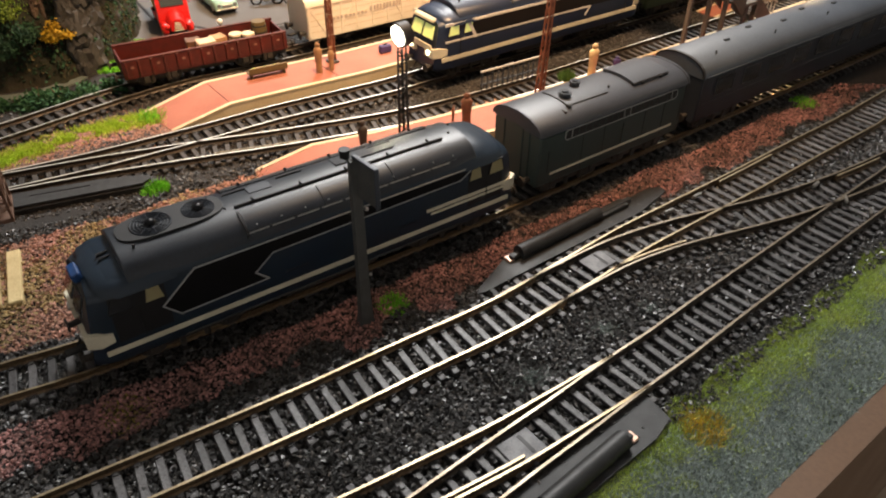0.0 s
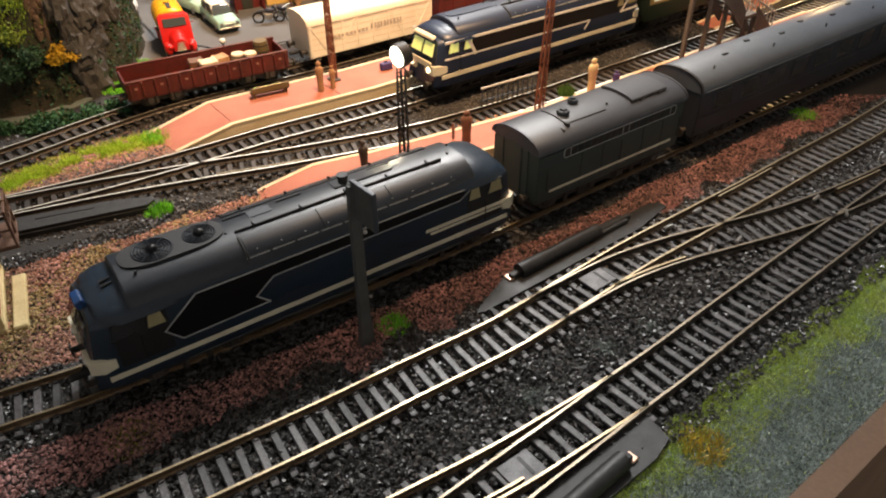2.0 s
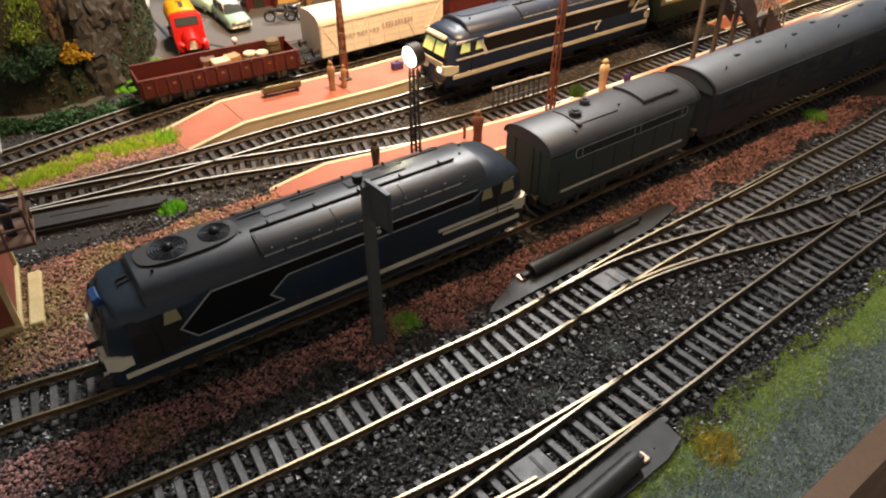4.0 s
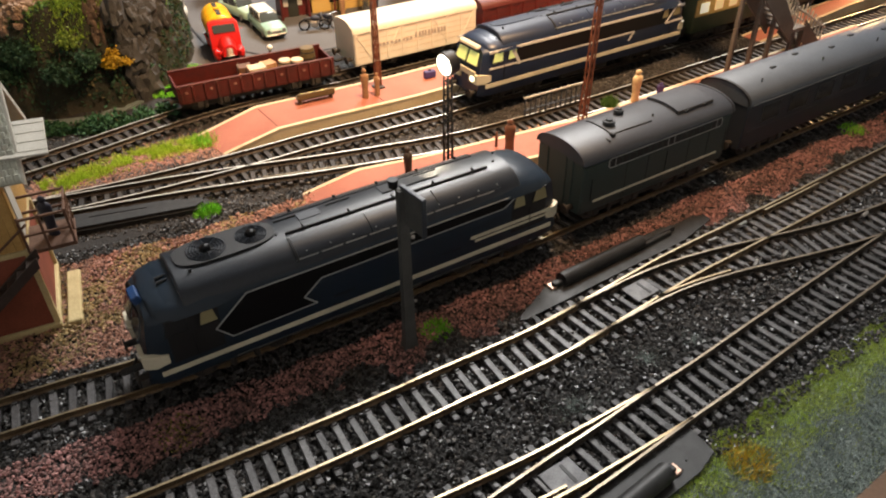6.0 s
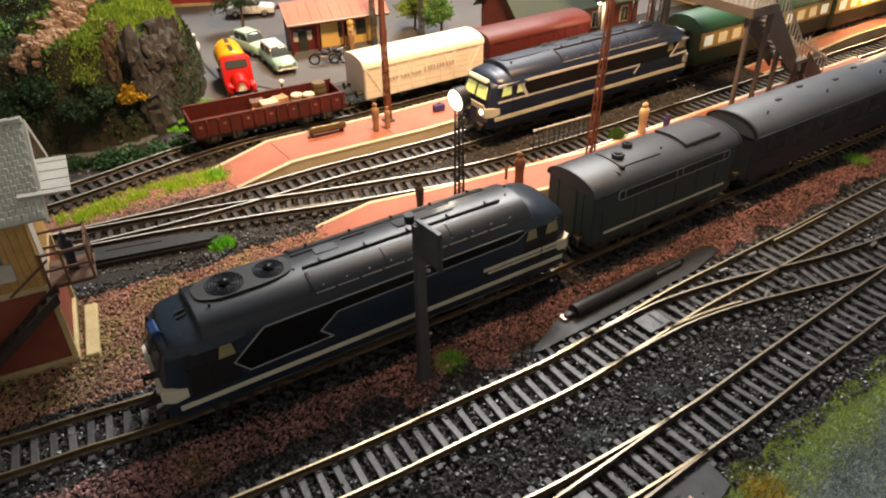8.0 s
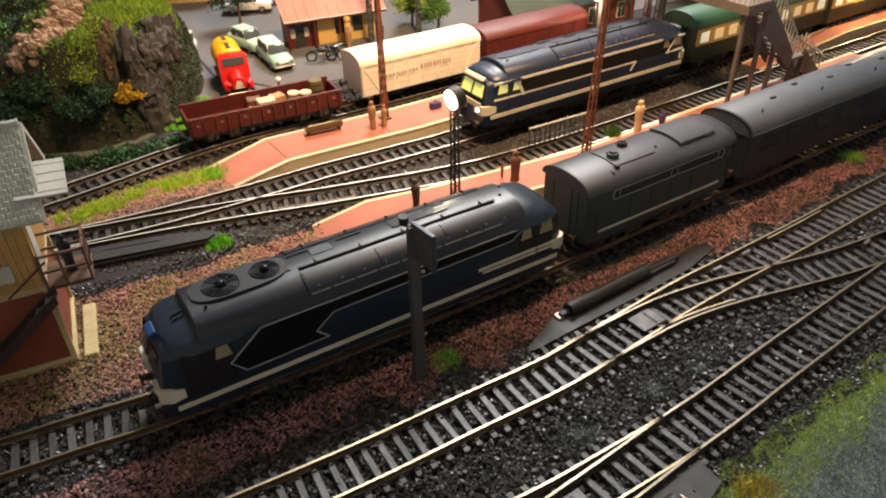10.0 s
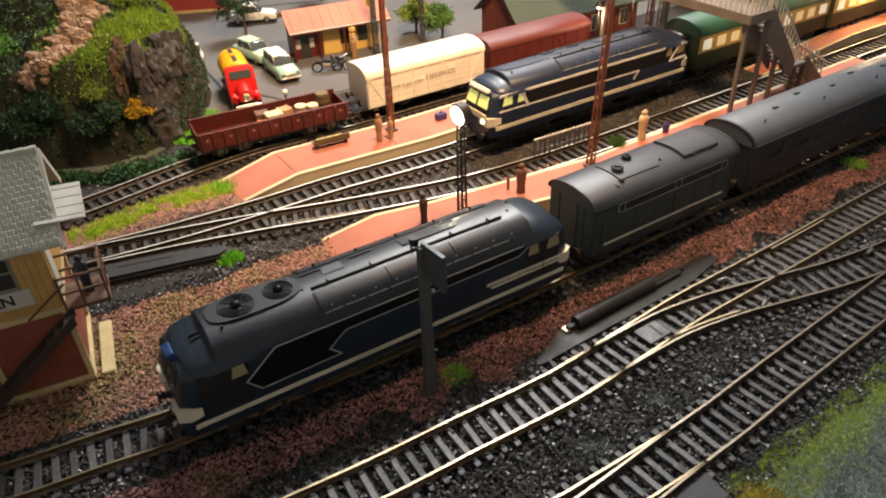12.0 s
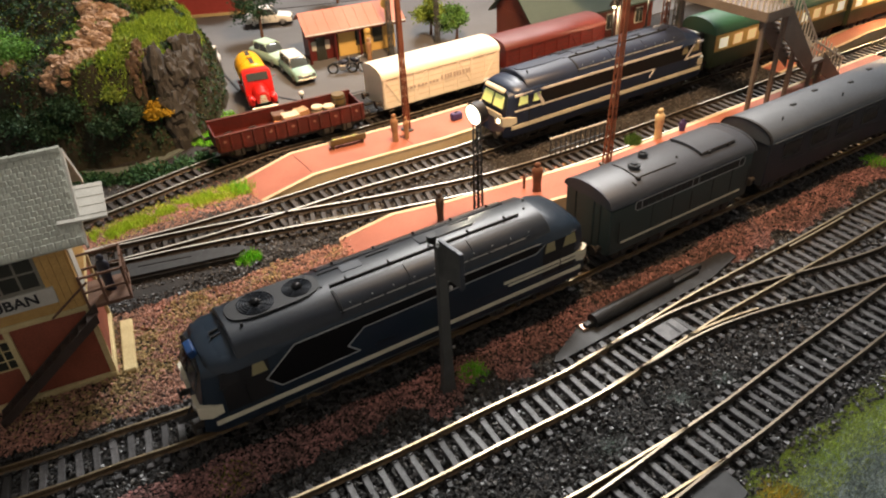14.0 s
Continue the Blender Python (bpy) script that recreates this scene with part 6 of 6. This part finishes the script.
def tanker():
    t = thing("tanker_truck", -194, 510, 0.7, -64, "red lorry with a yellow rounded tank", "lorry")
    w = 10.5
    part("chassis", box((-2, 0, 5.5), (58, 14, 2.5), 0.4), M_FRAME, t)
    rings = []
    for x, k in ((-30, 0.86), (-29, 0.97), (-27, 1.0), (4, 1.0), (6, 0.97), (7, 0.86)):
        rings.append([(x, 10.8 * k * math.cos(a * math.pi / 12), 18.5 + 10.8 * k * math.sin(a * math.pi / 12)) for a in range(24)])
    part("tank", loft(rings), M_TANK, t, "yellow tank", smooth=50)
    for x in (-18, -6):
        part("tank_band", rod((x - 0.5, 0, 18.5), (x + 0.5, 0, 18.5), 11.0, seg=24), M_TANK, t)
    part("filler", rod((-10, 0, 29), (-10, 0, 30.5), 2.2, seg=14), M_TANK, t)
    cabp = [(7.5, 6.0), (7.5, 26.5), (10, 28.0), (15, 27.4), (18.5, 20.0), (19, 6.0)]
    cab = part("cab", loft([[(x, y, z - dz * (1 if z > 20 else 0)) for x, z in cabp] for y, dz in ((-w, 2.0), (-w + 2.2, 0.0), (w - 2.2, 0.0), (w, 2.0))]), M_FIRERED, t, "red cab", smooth=45)
    part("windscreen", box((17.6, 0, 23.4), (0.8, 15.5, 5.6), 0.2, ry=-24), M_PANE3, cab)
    for sy in (-1, 1):
        part("side_window", box((13, sy * (w - 0.2), 22.0), (5.5, 0.6, 4.6), 0.2), M_PANE3, cab)
    hood = [[(19 + 12.5 * q, (6.6 - 1.6 * q) * math.cos(a * math.pi / 10), 8 + (10.5 - 2.6 * q) * max(0.0, math.sin(a * math.pi / 10)) ** 0.7) for a in range(11)] for q in (-0.05, 0.3, 0.7, 0.95, 1.0)]
    part("bonnet", loft(hood), M_FIRERED, t, "rounded red bonnet", smooth=50)
    for sy in (-1, 1):
        part("wing", ball((24, sy * 8.2, 8.0), 5.0, sq=(1.4, 0.62, 0.9)), M_FIRERED, t)
        part("headlight", ball((29.8, sy * 7.0, 10.6), 1.8), M_FIRERED, t)
    part("bumper", box((32.6, 0, 4.8), (1.0, 19, 1.6), 0.4), M_STEEL, t)
    for k in range(5):
        part("grille_bar", box((31.8, 0, 8.2 + k * 1.3), (0.6, 6.5 - 0.6 * k, 0.5), 0.1), M_STEEL, t)
    part("tank_walkway", box((-11, 0, 29.4), (30, 3.0, 0.6), 0.1), M_FRAME, t)
    for sy in (-1, 1):
        part("step_board", box((-12, sy * 10.2, 7.5), (26, 2.0, 1.0), 0.2), M_FIRERED, t)
        part("mirror", rod((15, sy * 11, 21), (16, sy * 13.4, 22), 0.35, seg=5), M_STEEL, cab)
    wheel_set(t, (-20, 24), w, 4.8)


M_TANK = mat("yellow_tank_paint", (0.80, 0.42, 0.012), (0.72, 0.36, 0.01), 0.32, big=20, small=0.5, bump=0.02)
M_FIRERED = mat("bright_red_paint", (0.62, 0.018, 0.015), (0.52, 0.014, 0.012), 0.3, big=20, small=0.5, bump=0.02)
tanker()


def petrol_station():
    t = thing("petrol_station", -134, 612, 0.7, 27, "small petrol station with pink-red roof and yellow walls", "petrol station")
    part("wall", box((10, 8, 14), (52, 26, 28), 0.3), M_YELLOW, t, "yellow plastered wall")
    part("red_wing", box((-30, 6, 13), (24, 22, 26), 0.3), M_DARKRED, t)
    rf = part("roof", loft([[(x, -14, 25.5), (x, 8, 39), (x, 26, 30), (x, 26, 28.8), (x, 8, 37.6), (x, -14, 24.3)] for x in (-46, 44)]), M_PINKROOF, t, "pink-red pitched roof")
    for k in range(10):
        part("roof_seam", loft([[(x, -14, 25.9), (x, 8, 39.4), (x, 8, 39.0), (x, -14, 25.5)] for x in (-42 + k * 9, -41.5 + k * 9)]), M_PINKROOF, rf)
    for x in (-43, -20, 2):
        part("porch_post", box((x, -12, 12.5), (1.6, 1.6, 25), 0.2), M_DARKRED, t)
    for x in (4, 20):
        part("window", box((x, -5.2, 14), (9, 0.8, 13), 0.1), M_DARKGLASS, t)
    part("door", box((-32, -5.2, 10), (9, 0.8, 20), 0.1), M_DARKGLASS, t)
    part("fascia_board", box((-1, -14.2, 24.6), (90, 0.9, 2.6), 0.2), M_DARKRED, t)
    for x in (-38, -26):
        part("notice", box((x, -5.6, 13), (4, 0.5, 8), 0.1), M_FIBRE, t)
    part("sign_post", rod((26, -15, 0), (26, -15, 44), 0.7, seg=6), M_YELLOW, t)
    part("sign_disc", rod((26, -15.6, 42), (26, -14.4, 42), 4.0, seg=18), M_YELLOW, t, "round yellow sign")
    part("gutter", rod((-46, -14.6, 25.2), (44, -14.6, 25.2), 0.7, seg=6), M_FIBRE, rf)
    pump = part("pump", box((8, -14, 10), (5.5, 4, 18), 1.2), M_YELLOW, t, "yellow petrol pump")
    part("pump_globe", ball((8, -14, 21), 3.2), M_YELLOW, pump)
    part("pump_dial", box((8, -16.1, 14), (3.5, 0.4, 4)), M_FIBRE, pump)


M_PINKROOF = mat("pink_red_roof_tile", (0.52, 0.19, 0.125), (0.42, 0.15, 0.10), 0.7, big=25, small=0.8, bump=0.2)
petrol_station()


def brick_house(x, y, rz, w, d, h, ridge, wall_m, roof_m, label, wins):
    t = thing("town_house", x, y, 0.7, rz, label, "building", "town buildings")
    part("wall", box((0, 0, h / 2), (w, d, h), 0.3), wall_m, t)
    for s in (-1, 1):
        part("gable", loft([[(s * (w / 2 - 0.5) + q, -d / 2, h), (s * (w / 2 - 0.5) + q, d / 2, h), (s * (w / 2 - 0.5) + q, 0, ridge)] for q in (-0.5, 0.5)]), wall_m, t)
    rf = part("roof", loft([[(xx, -d / 2 - 5, h - 3), (xx, 0, ridge + 1.5), (xx, d / 2 + 5, h - 3), (xx, d / 2 + 5, h - 4.5), (xx, 0, ridge), (xx, -d / 2 - 5, h - 4.5)] for xx in (-w / 2 - 5, w / 2 + 5)]), roof_m, t)
    part("plinth", box((0, 0, 1.5), (w + 2, d + 2, 3.0), 0.3), M_PLINTH, t)
    for k in range(wins):
        xx = -w / 2 + (k + 0.5) * w / wins
        f = part("window", box((xx, -d / 2 - 0.2, h * 0.55), (9, 1.0, 14), 0.1), M_FIBRE, t)
        part("pane", box((xx - 2.1, -d / 2 - 0.6, h * 0.55), (3.6, 0.8, 12)), M_DARKGLASS, f)
        part("pane", box((xx + 2.1, -d / 2 - 0.6, h * 0.55), (3.6, 0.8, 12)), M_DARKGLASS, f)
    return t


M_REDHOUSE = mat("red_house_plaster", (0.34, 0.05, 0.045), (0.26, 0.04, 0.035), 0.75, big=25, small=0.8, bump=0.2)
M_GREENSLATE = mat("grey_green_roof", (0.048, 0.068, 0.052), (0.034, 0.050, 0.038), 0.7, big=25, small=0.8, bump=0.2)
M_SHED = mat("dark_red_shed_wood", (0.14, 0.03, 0.02), (0.09, 0.022, 0.014), 0.75, big=25, small=0.8, bump=0.2)
brick_house(-330, 760, 10, 110, 60, 60, 85, M_REDHOUSE, M_PINKROOF, "red plastered town house with white windows", 5)
brick_house(60, 634, 33, 128, 56, 34, 58, M_SHED, M_GREENSLATE, "dark red goods shed with a grey-green roof", 4)
brick_house(-120, 860, 5, 160, 60, 70, 95, M_REDHOUSE, M_PINKROOF, "row of red houses closing the square", 7)
brick_house(250, 800, 35, 160, 60, 60, 85, M_YELLOW, M_PINKROOF, "yellow station building with lit front", 7)


def tree(x, y, h, r, m, label):
    t = thing("town_tree", x, y, 0.7, 0, label, "tree", "town trees")
    bm = rod((0, 0, 0), (0.8, 0.5, h * 0.5), 1.5, 0.9, 8)
    for k in range(6):
        a = k * 1.05
        rod((0.6, 0.4, h * (0.34 + 0.03 * k)), (r * 0.6 * math.cos(a), r * 0.6 * math.sin(a), h * 0.72), 0.6, 0.25, 5, bm)
    part("trunk", bm, M_BROWN, t)
    n = 4500
    lumps = rng.normal(0, 0.5, (14, 3)) * r
    c = lumps[rng.integers(0, 14, n)] + rng.normal(0, 0.24, (n, 3)) * r
    c[:, 2] = c[:, 2] * 0.8 + h * 0.72
    ob = leaves("crown", c, 1.0, m, "")
    del ob["category"]
    ob.parent = t


tree(-231, 655, 54, 18, M_DARKBUSH, "dark green tree on the town square")
tree(-70, 655, 30, 13, M_MOSS, "pale green shrub behind the white wagon")
tree(-45, 640, 26, 11, M_BUSH, "green shrub behind the white wagon")
tree(-180, 770, 60, 18, M_BUSH, "green tree at the far side of the square")


def motorcycle(x, y, rz):
    t = thing("motorcycle", x, y, 0.7, rz, "small dark motorcycle with chrome parts by the pumps", "motorcycle", "motorcycles")
    for k in (-8, 8):
        bm = bmesh.new()
        for a in range(14):
            b0, b1 = a * math.pi / 7, (a + 1) * math.pi / 7
            rod((k + 4 * math.cos(b0), 0, 4.2 + 4 * math.sin(b0)), (k + 4 * math.cos(b1), 0, 4.2 + 4 * math.sin(b1)), 0.8, seg=5, bm=bm)
        part("wheel", bm, M_BLACK, t)
    part("engine", box((0, 0, 5), (6, 4, 5), 0.8), M_STEEL, t)
    part("fuel_tank", ball((1, 0, 9.4), 3.4, sq=(1.3, 0.7, 0.6)), M_FIGNAVY, t)
    part("saddle", box((-5, 0, 9.2), (7, 3.2, 1.6), 0.6), M_BLACK, t)
    part("handlebar", rod((6, -5, 12.5), (6, 5, 12.5), 0.5, seg=6), M_STEEL, t)
    part("fork", rod((8, 0, 4.2), (6, 0, 12.5), 0.6, seg=6), M_STEEL, t)


motorcycle(-136, 560, 10)
motorcycle(-127, 566, -30)
lp = thing("lamp_bollard", -152, 484, 0.7, 0, "small white globe lamp on a thin post", "lamp post")
part("post", rod((0, 0, 0), (0, 0, 12), 0.8, seg=8), M_GREYPOST, lp)
part("globe", ball((0, 0, 13.6), 2.2), M_CARWHITE, lp)
figurine(-118, 590, 0.7, 19, M_FIGTAN, "tan plain figurine at the petrol pumps", 0)
figurine(-92, 604, 0.7, 19, M_FIGNAVY, "navy plain figurine at the petrol station", 0)


# ---- footbridge and far station ----
def footbridge():
    t = thing("footbridge", 165, 458, 0, 35.8, "grey steel footbridge across the station tracks", "footbridge")
    for x, h in ((-11, 73), (9, 70), (27, 56), (52, 28), (62, 28)):
        part("column", box((x, -2, h / 2), (2.6, 2.6, h), 0.3), M_BRIDGE, t)
    for y in (70, 130):
        part("column", box((-3, y, 36.5), (3.0, 3.0, 73), 0.3), M_BRIDGE, t)
    deck = part("deck", box((-3, 82, 74.5), (24, 176, 3.0), 0.4), M_BRIDGE, t)
    part("edge_beam", box((-15, 82, 73.0), (1.0, 176, 6.0), 0.2), M_BRIDGE, deck)
    part("edge_beam", box((-3, -6, 73.0), (24, 1.0, 6.0), 0.2), M_BRIDGE, deck)
    for sx in (-15, 9):
        part("hand_rail", box((sx, 84, 90), (1.0, 172, 1.2), 0.2), M_FIBRE, deck)
        for k in range(43):
            part("baluster", box((sx, -2 + k * 4, 83), (0.8, 0.8, 14)), M_FIBRE, deck)
    part("hand_rail", box((-3, -5, 90), (24, 1.0, 1.2), 0.2), M_FIBRE, deck)
    for k in range(7):
        part("baluster", box((-14 + k * 4, -5, 83), (0.8, 0.8, 14)), M_FIBRE, deck)
    st = part("stair_side", loft([[(8, y, 78), (46, y, 34), (46, y, 22), (8, y, 56)] for y in (-5, -3.6)]), M_BRIDGE, t)
    part("stair_side", loft([[(8, y, 78), (46, y, 34), (46, y, 22), (8, y, 56)] for y in (13, 14.4)]), M_BRIDGE, st)
    part("landing", box((53, 5, 29), (16, 20, 2.4), 0.3), M_BRIDGE, t)
    lo = part("stair_side", loft([[(60, y, 34), (86, y, 12), (86, y, 2), (60, y, 20)] for y in (-5, -3.6)]), M_BRIDGE, t)
    part("stair_side", loft([[(60, y, 34), (86, y, 12), (86, y, 2), (60, y, 20)] for y in (13, 14.4)]), M_BRIDGE, lo)
    for k in range(11):
        part("tread", box((10 + k * 3.5, 4.7, 71 - k * 4.1), (4.0, 17, 0.8), 0.1), M_BRIDGE, st)
    for k in range(7):
        part("tread", box((62 + k * 3.7, 4.7, 28 - k * 3.1), (4.0, 17, 0.8), 0.1), M_BRIDGE, lo)
    for y in (-4.3, 13.7):
        part("stair_rail", rod((8, y, 91), (46, y, 47), 0.7, seg=6), M_FIBRE, st)
        part("stair_rail", rod((46, y, 45), (86, y, 24), 0.7, seg=6), M_FIBRE, lo)
        for k in range(11):
            part("baluster", box((9 + k * 3.6, y, 84 - k * 4.2), (0.7, 0.7, 13)), M_FIBRE, st)
        for k in range(9):
            part("baluster", box((48 + k * 4.4, y, 39 - max(0, k - 2) * 3.1), (0.7, 0.7, 13)), M_FIBRE, lo)


M_BRIDGE = mat("grey_bridge_paint", (0.15, 0.13, 0.113), (0.10, 0.086, 0.075), 0.6, big=14, small=0.7, bump=0.1)
footbridge()


def station_lamp(x, y, z, h, m_glow, label):
    t = thing("station_lamp", x, y, z, 0, label, "lamp post", "station lamps")
    part("post", rod((0, 0, 0), (0, 0, h), 1.0, 0.7, 8), M_BLACK, t)
    part("shade", rod((0, 0, h - 1), (0, 0, h + 3), 4.2, 1.4, 16), M_BLACK, t)
    part("bulb", ball((0, 0, h - 1.4), 1.8), m_glow, t, "lit lamp bulb")


M_BULB = glow("lamp_bulb", (1.0, 0.85, 0.6), 12.0)
station_lamp(82, 560, 9, 42, M_BULB, "black platform lamp with a lit bulb")
station_lamp(112, 582, 9, 46, M_BULB, "black platform lamp with a lit bulb")
station_lamp(318, 640, 0, 40, M_BULB, "bright station lamp at the far platform")
platform("far red-paved platform under the footbridge", [(210, 539), (300, 604), (560, 791)], [(199, 554), (289, 619), (549, 806)], 9.0, 0.01)


# ---- fine track fittings ----
def chips():
    bits = ((106, 272), (123, 285.5), (184, 296), (135, 262), (120, 254.5), (200, 273), (193, 283))
    for k, (x, y) in enumerate(bits):
        t = thing("rail_joiner", x, y, 4.2, 30 + 7 * k, "shiny tinned rail joiner beside the rail", "rail joiner", "rail joiners")
        part("sleeve", box((0, 0, 0), (6.0, 1.5, 1.9), 0.4), M_STEEL, t)
    for x, y, rz in ((26.5, 141.0, 37), (67, 236.0, 38)):
        t = thing("turnout_plate", x, y, 2.4, rz, "worn grey metal plate inside the turnout", "turnout plate", "turnout plates")
        part("plate", box((0, 0, 0.3), (13, 10, 0.8), 0.2), M_PLATE, t)
        part("slot", box((2.0, 0, 0.72), (1.2, 8, 0.3)), M_BLACK, t)


M_PLATE = mat("worn_grey_plate", (0.16, 0.16, 0.165), (0.08, 0.08, 0.085), 0.55, 0.1, big=6, small=0.6, bump=0.15)
chips()


def check_rails():
    """Short guard rails beside the crossings of the turnouts."""
    for ctrl, f0, f1, off in ((CROSSOVER, 0.16, 0.30, -6.6), (CROSSOVER, 0.62, 0.74, 6.6), (EDGE_BRANCH, 0.30, 0.55, 6.6), (LOOP_BRANCH, 0.13, 0.18, -6.6), (FRONT, 0.44, 0.49, 6.6)):
        p, d = curve_points(ctrl, 3.0)
        a, b = int(len(p) * f0), int(len(p) * f1)
        t = thing("guard_rail", 0, 0, 0, 0, "short worn guard rail inside a turnout", "guard rail", "guard rails")
        o = new("rail", rail_mesh("rail", p[a:b], d[a:b], off, M_RAIL))
        o.parent = t


check_rails()
